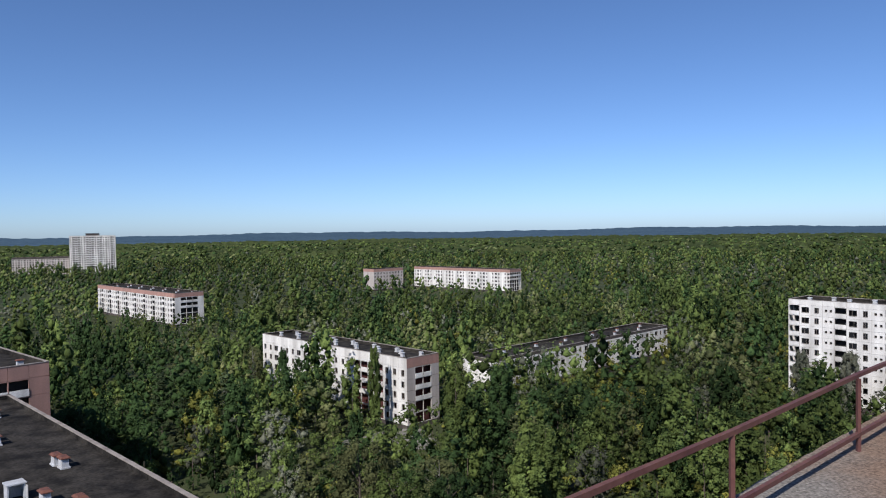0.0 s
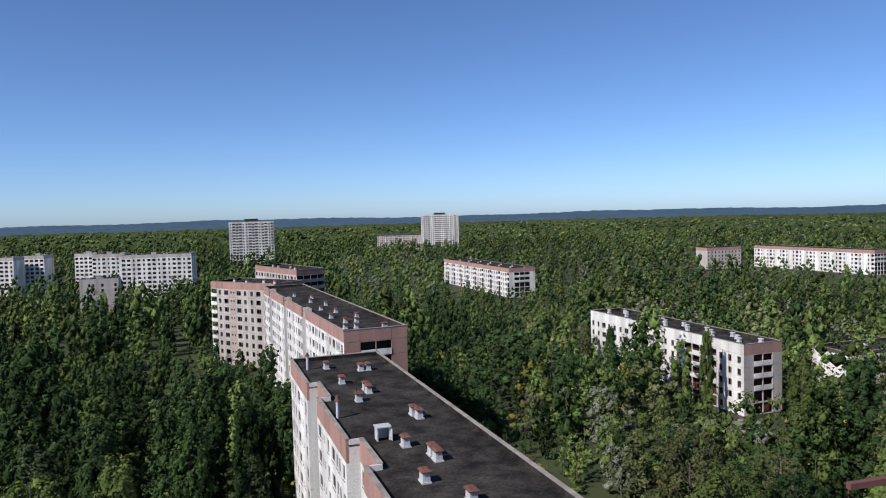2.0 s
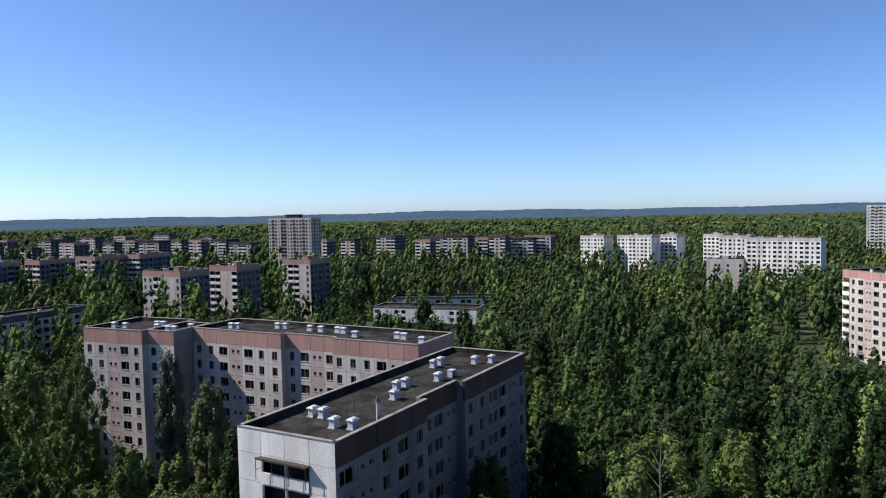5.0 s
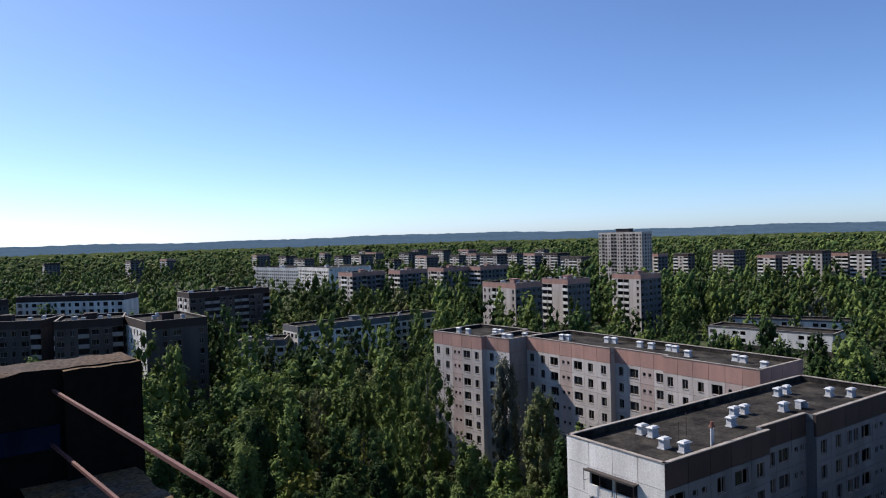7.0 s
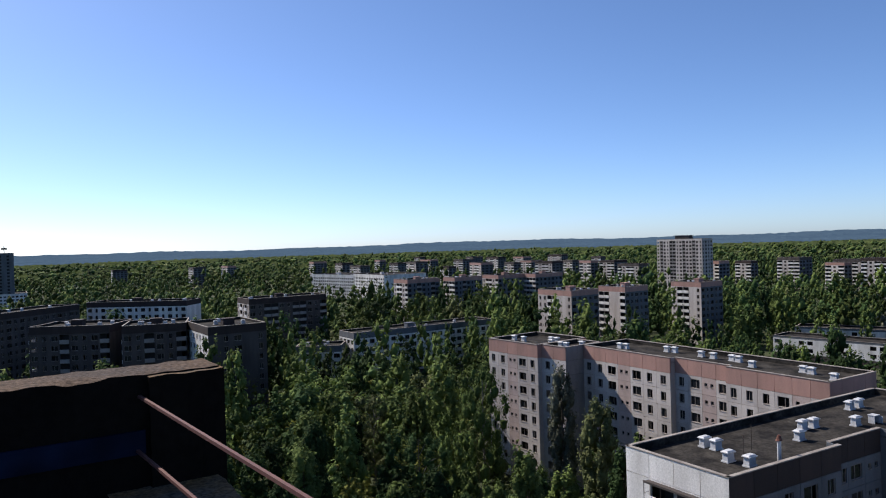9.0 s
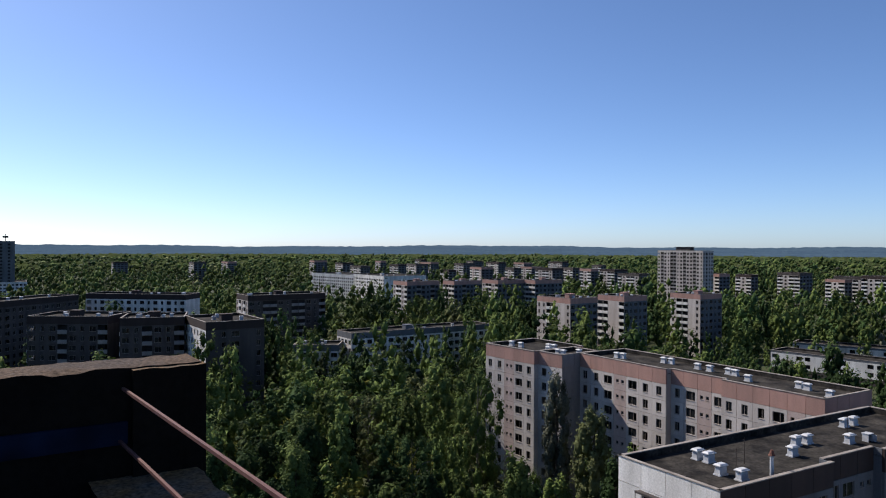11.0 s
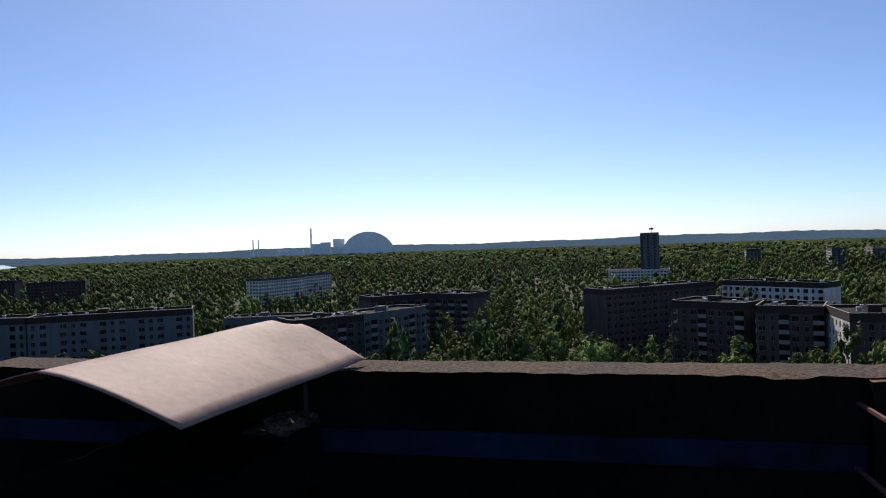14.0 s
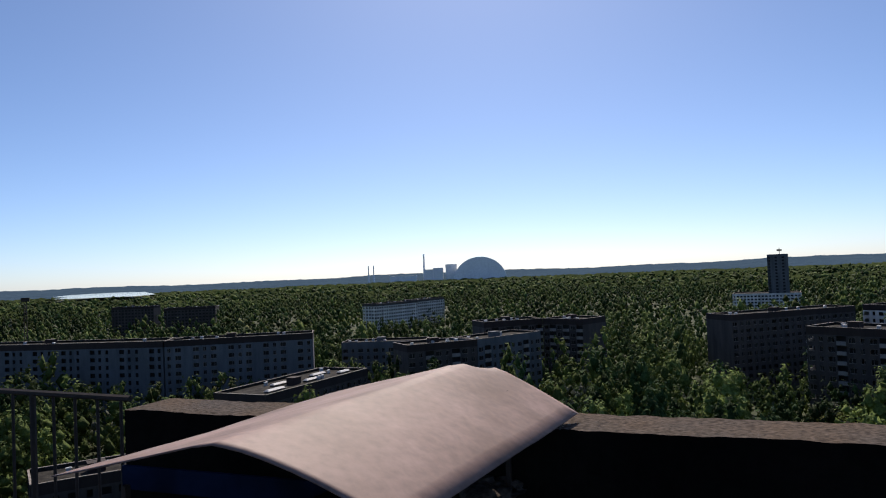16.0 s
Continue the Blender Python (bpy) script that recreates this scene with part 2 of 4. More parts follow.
        xs = [0, t, m, m + t, w - t, w] if w > 0.8 else [0, t, w - t, w]
        zs = [0, t, h - t, h]
        for i, (x0, x1) in enumerate(zip(xs, xs[1:])):
            for k, (z0, z1) in enumerate(zip(zs, zs[1:])):
                if i % 2 == 0 or k % 2 == 0:
                    s.poly([(x0, 0.1, z0), (x1, 0.1, z0), (x1, 0.1, z1), (x0, 0.1, z1)])
                    continue
                c = [(x0, z0), (x1, z0), (x1, z1), (x0, z1)]
                for p, q in zip(c, c[1:] + c[:1]):
                    s.poly([(p[0], 0.1, p[1]), (q[0], 0.1, q[1]), (q[0], 0.17, q[1]), (p[0], 0.17, p[1])])
                if kind == 0 or (kind == 1 and i == 1):
                    s.poly([(x0, 0.17, z0), (x1, 0.17, z0), (x1, 0.17, z1), (x0, 0.17, z1)], 1)
        s.poly([(x, 0.1, 0) for x in xs] + [(w, -0.07, -0.02), (0, -0.07, -0.02)])
        s.poly([(0, -0.07, -0.02), (w, -0.07, -0.02), (w, -0.07, -0.07), (0, -0.07, -0.07)])
        panes[key] = s.mesh("window", FRAME, GLASS, weld=True)
    return panes[key]


def balcony_mesh(w, material):
    key = ("balcony", round(w, 2), material.name)
    if key not in panes:
        s = Shape()
        s.box(0.02, -0.12, 0.02, w - 0.02, -0.02, 1.02)
        s.box(0.02, -0.12, -0.1, w - 0.02, 1.1, 0.02)
        panes[key] = s.mesh("balcony", material)
    return panes[key]


footprints = []


def house(label, origin, along, length, depth, top, walls, attic, sides, attic_h=2.2, near=False, steps=(), category="apartment block", ground=0.0, bay=3.0, end_attic=None, roof_drop=0.7, rooms=None):
    """A panel block. origin: a corner; along: degrees of its length; it reaches length along x and depth along y of its own frame.
    sides: patterns of panels for front (y = 0), back (y = depth), start (x = 0) and end (x = length). steps: stretches (x0, x1, inward) of the front or back."""
    rng = random.Random(label + str(origin))
    root = tagged(new("apartment_house"), label, category)
    root.matrix_basis = pose(origin[0], origin[1], ground, 0, 0, along)
    footprints.append((origin, along, length, depth))
    H = top - ground
    wall_top = H - attic_h
    floors = max(1, int(wall_top // FL))
    plinth = wall_top - floors * FL
    gap = 0.025 if near else 0.0
    away = math.hypot(*origin)
    apart = near or away < 330
    panels = [0]
    core, lid = Shape(), Shape()
    ins = 1.45
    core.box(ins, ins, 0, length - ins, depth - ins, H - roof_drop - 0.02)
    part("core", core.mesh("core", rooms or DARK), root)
    edge = sorted({0.29, length - 0.29, *(x for sd, x0, x1, _ in steps if sd == "front" for x in (x0, x1)), *(length - x for sd, x0, x1, _ in steps if sd == "back" for x in (x0, x1))})
    for e0, e1 in zip(edge, edge[1:]):
        mid = (e0 + e1) / 2
        inf = sum(v for sd, x0, x1, v in steps if sd == "front" and x0 < mid < x1)
        inb = sum(v for sd, x0, x1, v in steps if sd == "back" and x0 < length - mid < x1)
        lid.box(e0, 0.29 + inf, H - roof_drop - 0.2, e1, depth - 0.29 - inb, H - roof_drop)
    roof = part("roof", lid.mesh("roof", ROOF, weld=True), root)
    joined, linings = {}, []

    def put(me, name, m, mats):
        if near and panels[0] < 265 and name != "plinth_panel":
            panels[0] += 1
            part(name, me, root, m)
        else:
            joined.setdefault((name, mats), []).append((me, m))

    spans = {"front": (length, pose(0, 0, 0)), "back": (length, pose(length, depth, 0, 0, 0, 180)), "start": (depth, pose(0, depth, 0, 0, 0, -90)), "end": (depth, pose(length, 0, 0, 0, 0, 90))}
    for side, (run, frame_m) in spans.items():
        pattern, material = sides.get(side, (".", None))
        material = material or walls
        cuts = sorted({0.0, run, *(x for sd, x0, x1, _ in steps if sd == side for x in (x0, x1))})
        for c0, c1 in zip(cuts, cuts[1:]):
            inward = sum(q for sd, x0, x1, q in steps if sd == side and x0 <= (c0 + c1) / 2 <= x1)
            count = max(1, round((c1 - c0) / bay))
            w = (c1 - c0) / count
            for i in range(count):
                x = c0 + i * w
                letter = pattern[int((x + w / 2) / bay) % len(pattern)]
                colour = material
                if material is CREAM and letter == "d":
                    colour = ROSE
                m0 = frame_m @ pose(x, inward, 0)
                if plinth > 0.05:
                    put(cell_mesh(".", w, plinth, gap, GREY), "plinth_panel", m0, GREY)
                for fl in range(floors):
                    z = plinth + fl * FL
                    m = frame_m @ pose(x, inward, z)
                    put(cell_mesh(letter, w, FL, gap, colour), "wall_panel", m, colour)
                    k = w / 3.0
                    if z < (5 if near else 8):
                        continue
                    if letter == "b":
                        mb = m @ pose(0.08 * k, 0, 0.12)
                        # balconies on shaded sides are dulled in colour, those on lit ends stay white
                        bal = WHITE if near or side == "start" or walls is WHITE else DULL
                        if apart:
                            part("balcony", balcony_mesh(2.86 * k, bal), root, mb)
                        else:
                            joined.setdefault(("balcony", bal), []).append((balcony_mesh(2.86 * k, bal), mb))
                        continue
                    for hx, hz, hw, hh in HOLES[letter]:
                        mw = m @ pose(hx * k, 0, hz)
                        wm = window_mesh(hw * k, hh, rng.randrange(4))
                        if apart:
                            part("window", wm, root, mw)
                ma = frame_m @ pose(x, inward - 0.003, wall_top)
                at = (end_attic or attic) if side in ("start", "end") else attic
                put(cell_mesh(".", w, attic_h, gap, at), "attic_panel", ma, at)
            cop = Shape()
            cop.box(c0 - (0.05 if c0 == 0 else 0), inward - 0.06, H, c1 + (0.05 if c1 == run else 0), inward + 0.36, H + 0.09)
            part("coping", cop.mesh("coping", COPING), root, frame_m)
            lining = Shape()
            lining.box(c0 + 0.28, inward + 0.275, H - roof_drop - 0.1, c1 - 0.28, inward + 0.30, H)
            linings.append((lining, frame_m))
        # return walls at the steps, and the shelf over them
        for sd, x0, x1, q in steps:
            if sd == side:
                s = Shape()
                if q > 0:
                    s.box(x0 - 0.14, 0.29, 0, x0, q + 0.28, H)
                    s.box(x1, 0.29, 0, x1 + 0.14, q + 0.28, H)
                else:
                    s.box(x0, q + 0.005, 0, x0 + 0.2, 0.28, H)
                    s.box(x1 - 0.2, q + 0.005, 0, x1, 0.28, H)
                part("return_wall", s.mesh("return_wall", material), root, frame_m)
    s = Shape()
    for sh, m in linings:
        n = len(s.v)
        s.v += [tuple(m @ Vector(v)) for v in sh.v]
        s.f += [tuple(n + i for i in f) for f in sh.f]
        s.k += sh.k
    part("parapet_lining", s.mesh("parapet_lining", ROOF), root)
    for (name, material), items in joined.items():
        s, known = Shape(), {}
        for me, m in items:
            ids = []
            for v in me.vertices:
                w = m @ v.co
                key = (round(w.x, 3), round(w.y, 3), round(w.z, 3))
                if key not in known:
                    known[key] = len(s.v)
                    s.v.append(key)
                ids.append(known[key])
            for p in me.polygons:
                f = tuple(ids[i] for i in p.vertices)
                if len(set(f)) == len(f):
                    s.f.append(f)
                    s.k.append(0)
        ob = part("wall" if name == "wall_panel" else name, s.mesh("wall", material), root)
        if name in ("balcony", "wall_panel") or near:
            ob["kind"] = "stuff"
    return root


vents = {}
VENT_SIZE = Matrix.Diagonal((1.22, 1.12, 1.28, 1))


def roof_vent(kind, x, y, z, turn):
    """Ventilation boxes on a flat roof: single or double, with a lid."""
    label = {"red": "white roof ventilation box with a rusty red lid", "tin": "whitewashed roof ventilation box with a pale tin lid", "pipe": "thin white ventilation pipe with a rusty cowl"}[kind]
    if kind not in vents:
        root = tagged(new("roof_vent"), label, "roof vent", "roof vents")
        s, c = Shape(), Shape()
        if kind == "pipe":
            s.tube([(0, 0, 0), (0, 0, 1.5)], 0.16, 10)
            c.tube([(0, 0, 1.5), (0, 0, 1.62), (0, 0, 1.9)], 0.30, 10, r2=0.12)
        else:
            s.box(-0.48, -0.36, 0, 0.48, 0.36, 0.10)
            s.box(-0.40, -0.28, 0.10, 0.40, 0.28, 0.62, taper=0.02)
            c.box(-0.50, -0.38, 0.70, 0.50, 0.38, 0.76)
            c.box(-0.48, -0.36, 0.76, 0.48, 0.36, 0.86, taper=0.13)
            for sx in (-0.36, 0.29):
                for sy in (-0.25, 0.18):
                    s.box(sx, sy, 0.62, sx + 0.07, sy + 0.07, 0.70)
        part("body", s.mesh("body", TIN), root)
        part("lid", c.mesh("lid", TIN if kind == "tin" else RUSTRED), root)
        root.matrix_basis = pose(x, y, z, 0, 0, turn) @ VENT_SIZE
        vents[kind] = root
        return root
    ob = copy_thing(vents[kind], pose(0, 0, 0))
    ob.matrix_basis = pose(x, y, z, 0, 0, turn) @ VENT_SIZE
    return ob


def vents_on(origin, along, z, items):
    for kind, x, y, turn in items:
        p = pose(origin[0], origin[1], 0, 0, 0, along) @ Vector((x, y, 0))
        roof_vent(kind, p.x, p.y, z, along + turn)


# long block whose roof runs towards the watcher's house
P9 = ((-60.1, 86.3), -48.7)
house("nine-storey panel block with pink cladding under its dark roof", *P9, 78, 13.0, 28.3, WHITE, PINK, {"front": ("pnwdnw", None), "back": (".", None), "start": (".bb.", CREAM), "end": ("..", None)}, near=True, steps=(("front", 16.3, 24.0, 1.3), ("front", 40.6, 48.0, 1.3)), roof_drop=0.5)
vents_on(*P9, 27.8, [("pipe", 6.2, 1.6, 0), ("red", 6.6, 4.1, 0), ("red", 9.9, 8.2, 0), ("red", 9.9, 9.2, 0), ("red", 16.2, 4.4, 0), ("red", 20.8, 6.4, 0), ("red", 22.4, 6.4, 0), ("red", 25.6, 4.5, 0), ("pipe", 31.5, 1.0, 0), ("red", 33.5, 8.6, 0), ("red", 34.9, 8.8, 0), ("red", 43.0, 5.0, 0), ("red", 46.3, 6.5, 0), ("red", 47.7, 6.5, 0), ("red", 52.0, 4.0, 0), ("red", 57.0, 6.0, 0)])


def roof_exit(x, y, z, turn, label, k=0.72):
    """Small white roof exit: a box with a pitched lid, dark doorway and an open door leaf."""
    root = tagged(new("roof_exit"), label, "roof exit")
    root.matrix_basis = pose(x, y, z, 0, 0, turn) @ Matrix.Diagonal((k, k, k, 1))
    b, d, l = Shape(), Shape(), Shape()
    b.box(-0.9, -0.7, 0, -0.75, 0.7, 1.7)
    b.box(0.75, -0.7, 0, 0.9, 0.7, 1.7)
    b.box(-0.75, 0.55, 0, 0.75, 0.7, 1.7)
    l.box(-1.0, -0.85, 1.7, 1.0, 0.85, 1.85)
    d.box(0.9, -1.45, 0.05, 0.96, -0.7, 1.55)
    part("box", b.mesh("box", TIN), root)
    part("lid", l.mesh("lid", TIN), root)
    part("door", d.mesh("door", TIN), root)


hp = pose(*P9[0], 0, 0, 0, P9[1]) @ Vector((40.2, 3.6, 0))
roof_exit(hp.x, hp.y, 27.8, P9[1] + 90, "white tin roof exit with its door hanging open")
N9 = ((-56.8, 119.0), 134.6)
# end wall in pink, darker than the sides also for its grazing light
house("nine-storey panel block with pink attic and shaded end loggias", *N9, 96, 12.0, 28.3, WHITE, PINK, {"back": ("pnwdnw", None), "front": (".", None), "start": (".bb.", PINK)}, near=True, steps=(("back", 10.0, 14.0, 1.2), ("back", 34.0, 38.0, 1.2), ("back", 58, 62, 1.2)))
vents_on(*N9, 27.6, [("red", 4, 3, 90), ("red", 6, 8, 0), ("red", 6.5, 10, 0), ("red", 13, 6, 0), ("red", 14, 8, 0), ("red", 20, 4, 0), ("red", 22, 9, 0), ("red", 30, 6, 0), ("red", 36, 8, 0), ("red", 44, 5, 0), ("red", 52, 7, 0), ("red", 60, 5, 0), ("red", 68, 8, 0)])
M9 = ((-163.2, 191.2), -10.3)
house("nine-storey rose and white panel block turned at an angle", *M9, 30, 13.0, 28.3, CREAM, PINK, {"front": ("bnwdwnnwnn", None), "start": ("bb.b", None)}, near=True)
vents_on(*M9, 27.6, [("red", 5, 6, 0), ("red", 12, 5, 0), ("red", 18, 7, 0), ("red", 24, 6, 0)])
H9 = ((-196.7, 259.9), -31.7)
house("pink-clad panel block rising behind the angled wing", *H9, 43, 12.0, 28.3, CREAM, PINK, {"front": ("wn", None), "end": ("bb", None)})
vents_on(*H9, 27.6, [("red", 6, 6, 0), ("red", 14, 5, 0), ("red", 22, 7, 0), ("red", 31, 5, 0)])
# short block with the white end, and the long stepped block behind it
Q9 = ((-62.9, 11.1), 130.2)
# long side and its attic are coloured darker for shade, the end stays white
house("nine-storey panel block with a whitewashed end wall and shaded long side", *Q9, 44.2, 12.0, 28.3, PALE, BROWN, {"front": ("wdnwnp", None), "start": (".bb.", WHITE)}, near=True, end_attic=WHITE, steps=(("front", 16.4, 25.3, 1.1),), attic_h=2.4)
vents_on(*Q9, 27.6, [("tin", 7.8, 8.9, 0), ("tin", 7.9, 7.6, 0), ("tin", 5.6, 4.4, 0), ("tin", 6.0, 2.4, 0), ("tin", 21.1, 7.0, 0), ("tin", 22.8, 6.8, 0), ("tin", 17.2, 4.8, 0), ("tin", 33.5, 9.0, 0), ("tin", 35.4, 9.0, 0), ("tin", 27.0, 4.6, 0), ("tin", 37.9, 4.9, 0), ("tin", 39.5, 3.1, 0), ("pipe", 9.5, 1.8, 0)])
hp = pose(*Q9[0], 0, 0, 0, Q9[1]) @ Vector((29.6, 4.1, 0))
roof_exit(hp.x, hp.y, 27.6, Q9[1], "small whitewashed roof exit box with an open doorway", 0.5)
for (px, py), pa, items in ((P9[0], P9[1], ((26.0, 4.2), (6, 6.5))), (Q9[0], Q9[1], ((10.5, 5.5), (29, 6), (6.5, 3.4)))):
    for ux, uy in items:
        w = pose(px, py, 0, 0, 0, pa) @ Vector((ux, uy, 0))
        rod = Shape()
        rod.tube([(0, 0, 0), (0, 0, 2.6)], 0.03, 5)
        rod.tube([(-0.5, 0, 2.3), (0.5, 0, 2.3)], 0.015, 4)
        tagged(part("roof_antenna", rod.mesh("roof_antenna", IRON), None, pose(w.x, w.y, 27.6)), "thin rusty aerial mast on the bitumen roof", "antenna", "roof aerials")
canopy_q = Shape()
canopy_q.box(0, -0.75, 0, 6.2, 0.25, 0.12)
canopy_q.box(0, -0.75, 0.12, 6.2, -0.6, 0.2)
tagged(part("balcony_canopy", canopy_q.mesh("balcony_canopy", GREY), None, pose(*Q9[0], 25.62, 0, 0, Q9[1]) @ pose(0, 9.1, 0, 0, 0, -90)), "thin concrete canopy over the top end balcony", "canopy")
for side_x in (0.0, 2.05, 4.1, 6.1):
    rod = Shape()
    rod.tube([(side_x, -0.65, -2.0), (side_x, -0.65, 0.0)], 0.035, 4)
    rod.tube([(side_x, -0.65, -1.0), (side_x, 0.05, -1.0)], 0.025, 4)
    tagged(part("balcony_post", rod.mesh("balcony_post", IRON), None, pose(*Q9[0], 25.62, 0, 0, Q9[1]) @ pose(0, 9.1, 0, 0, 0, -90)), "rusty iron post carrying the balcony canopy", "post", "balcony posts")
S9A = ((-150.9, -18.5), 46.2)
house("cream panel wing with a pink attic and rows of dark windows", *S9A, 14.7, 14.0, 28.33, CREAM, PINK, {"front": ("nndwn", None), "start": ("bb.", None)}, near=True, attic_h=2.6)
vents_on(*S9A, 27.63, [("tin", 2.5, 5.1, 0), ("tin", 5.3, 5.2, 0), ("tin", 10.2, 8.4, 0), ("tin", 11.6, 8.6, 0), ("tin", 13.0, 5.6, 0)])
w = pose(*S9A[0], 0, 0, 0, S9A[1]) @ Vector((14.7, 1.1, 0))
house("set-back bay of the cream wing with a blank concrete end", (w.x, w.y), 46.2, 6.5, 10.0, 28.33, CREAM, PINK, {"front": ("n.", None), "end": ("..", DULL)}, near=True, attic_h=2.6, end_attic=DULL)
vents_on((w.x, w.y), 46.2, 27.63, [("tin", 2.0, 3.4, 0), ("tin", 3.4, 3.5, 0), ("tin", 4.6, 6.6, 0)])
S9B = ((-140.6, 0.9), 41.5)
house("long cream panel block with a pink attic and stepped front", *S9B, 48.5, 12.0, 28.3, CREAM, PINK, {"front": ("nnwdwnnnwdw", None), "end": (".bb.", None)}, near=True, attic_h=2.6, steps=(("front", 21.1, 32.0, 1.2),))
vents_on(*S9B, 27.6, [("tin", 4.6, 5.3, 0), ("tin", 5.9, 5.6, 0), ("tin", 13.4, 8.3, 0), ("tin", 14.9, 8.6, 0), ("tin", 21.1, 8.1, 0), ("tin", 23.6, 8.1, 0), ("tin", 27.1, 8.4, 0), ("tin", 28.5, 8.2, 0), ("tin", 32.7, 5.7, 0), ("tin", 40.2, 7.4, 0), ("tin", 41.7, 7.1, 0), ("tin", 46.3, 5.0, 0)])
# white blocks among the trees
V5 = ((9.4, 180.2), 131.4)
house("five-storey white panel block with red loggias and a dark roof", *V5, 66, 10.9, 17.5, WHITE, WHITE, {"back": ("nnwnnnwnnnwnnnnbbbbnnn", None), "start": (".bb", CREAM), "front": ("wn", None)}, near=True, end_attic=PINK, attic_h=2.4, rooms=REDROOM)
vents_on(*V5, 16.8, [("tin", 3 + 3.1 * i, (3.2, 6.8, 4.6)[i % 3], 0) for i in range(20)])
W5 = ((-104.9, 389.5), 132.0)
house("white five-storey block with a pink attic and open end loggias", *W5, 106, 16, 17.5, WHITE, PINK, {"back": ("nwbn", None), "start": (".bbb", None)})
vents_on(*W5, 16.8, [("red", 5 + 8 * i, (4, 9)[i % 2], 0) for i in range(12)])
house("far white five-storey block with a pink attic among trees", (92.5, 544.2), 133.5, 102, 14, 17.5, WHITE, PINK, {"back": ("nwn.", None), "start": ("bbb", None)})
house("far rose panel wing at the tree line", (-6.0, 605.0), 218.0, 30, 14, 17.5, CREAM, PINK, {"front": ("nn", None), "back": ("nn", None)})
L5 = ((25.5, 198.5), 39.5)
house("low white building with a cluttered flat roof sunk in trees", *L5, 94, 12, 12.0, WHITE, GREY, {"front": ("wnw.", None), "start": ("..", None)}, attic_h=0.9)
vents_on(*L5, 11.3, [("red", 6 + 7.5 * i, (4, 8)[i % 2], 0) for i in range(12)])
X9 = ((105.5, 189.0), -53.4)
house("nine-storey white panel block with balconies at its corner", *X9, 62, 12, 28.3, WHITE, WHITE, {"back": ("n", None), "front": ("bwnd", None), "start": ("..", None)}, near=True, attic_h=1.4)
vents_on(*X9, 27.6, [("tin", 4 + 5 * i, (4, 7)[i % 2], 0) for i in range(10)])
# low school building in the wood
house("low two-storey school wing with pale walls", (-322.6, 92.8), 62, 50, 12, 9.0, WHITE, PALE, {"front": ("w..w", None), "back": ("w..w", None), "start": ("..", WHITE)}, attic_h=0.8)
house("low two-storey school wing with a whitewashed end", (-296, 77), 50, 46, 13, 9.0, WHITE, PALE, {"front": ("w..w", None), "back": ("w..w", None), "start": ("..", WHITE)}, attic_h=0.8)

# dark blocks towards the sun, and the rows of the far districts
# shaded fronts take the darkened colours, sunlit ends cream and white
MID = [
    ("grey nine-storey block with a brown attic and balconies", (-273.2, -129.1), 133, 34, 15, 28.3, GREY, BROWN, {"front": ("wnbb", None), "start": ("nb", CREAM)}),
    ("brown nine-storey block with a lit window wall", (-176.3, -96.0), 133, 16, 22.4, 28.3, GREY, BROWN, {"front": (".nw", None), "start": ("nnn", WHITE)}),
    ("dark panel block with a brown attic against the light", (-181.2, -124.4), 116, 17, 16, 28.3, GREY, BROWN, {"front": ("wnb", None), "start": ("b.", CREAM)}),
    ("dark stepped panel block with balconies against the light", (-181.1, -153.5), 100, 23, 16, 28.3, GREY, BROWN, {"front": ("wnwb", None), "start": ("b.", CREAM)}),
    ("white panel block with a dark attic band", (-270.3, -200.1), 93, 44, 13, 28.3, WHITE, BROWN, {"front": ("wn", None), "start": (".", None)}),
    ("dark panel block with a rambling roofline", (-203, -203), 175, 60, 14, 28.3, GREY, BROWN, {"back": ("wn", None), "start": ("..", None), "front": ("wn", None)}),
    # blue here is shade: white walls under an attic in the shade-blue colour
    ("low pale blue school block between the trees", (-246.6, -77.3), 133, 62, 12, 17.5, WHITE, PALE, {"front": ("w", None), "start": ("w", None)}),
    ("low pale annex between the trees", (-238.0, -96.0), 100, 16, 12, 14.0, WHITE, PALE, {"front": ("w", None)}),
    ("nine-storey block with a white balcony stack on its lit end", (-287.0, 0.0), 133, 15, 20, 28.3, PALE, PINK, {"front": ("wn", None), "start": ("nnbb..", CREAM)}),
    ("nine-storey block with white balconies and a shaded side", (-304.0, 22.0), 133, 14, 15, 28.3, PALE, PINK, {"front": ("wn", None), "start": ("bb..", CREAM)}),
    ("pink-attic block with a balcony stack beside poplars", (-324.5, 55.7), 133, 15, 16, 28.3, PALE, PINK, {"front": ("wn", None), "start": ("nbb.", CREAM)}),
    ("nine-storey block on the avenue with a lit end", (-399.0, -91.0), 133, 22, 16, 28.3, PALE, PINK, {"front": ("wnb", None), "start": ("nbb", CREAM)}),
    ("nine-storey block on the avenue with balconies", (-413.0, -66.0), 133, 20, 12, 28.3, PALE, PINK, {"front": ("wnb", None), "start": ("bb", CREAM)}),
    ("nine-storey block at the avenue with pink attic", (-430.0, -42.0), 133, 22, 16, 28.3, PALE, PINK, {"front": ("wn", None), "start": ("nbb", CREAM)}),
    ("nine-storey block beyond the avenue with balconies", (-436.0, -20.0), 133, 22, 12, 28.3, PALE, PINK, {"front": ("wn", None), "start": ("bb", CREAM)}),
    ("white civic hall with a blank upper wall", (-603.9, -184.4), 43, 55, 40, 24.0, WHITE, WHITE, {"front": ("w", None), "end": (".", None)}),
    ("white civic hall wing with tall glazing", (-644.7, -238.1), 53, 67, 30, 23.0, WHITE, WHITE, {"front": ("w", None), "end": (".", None)}),
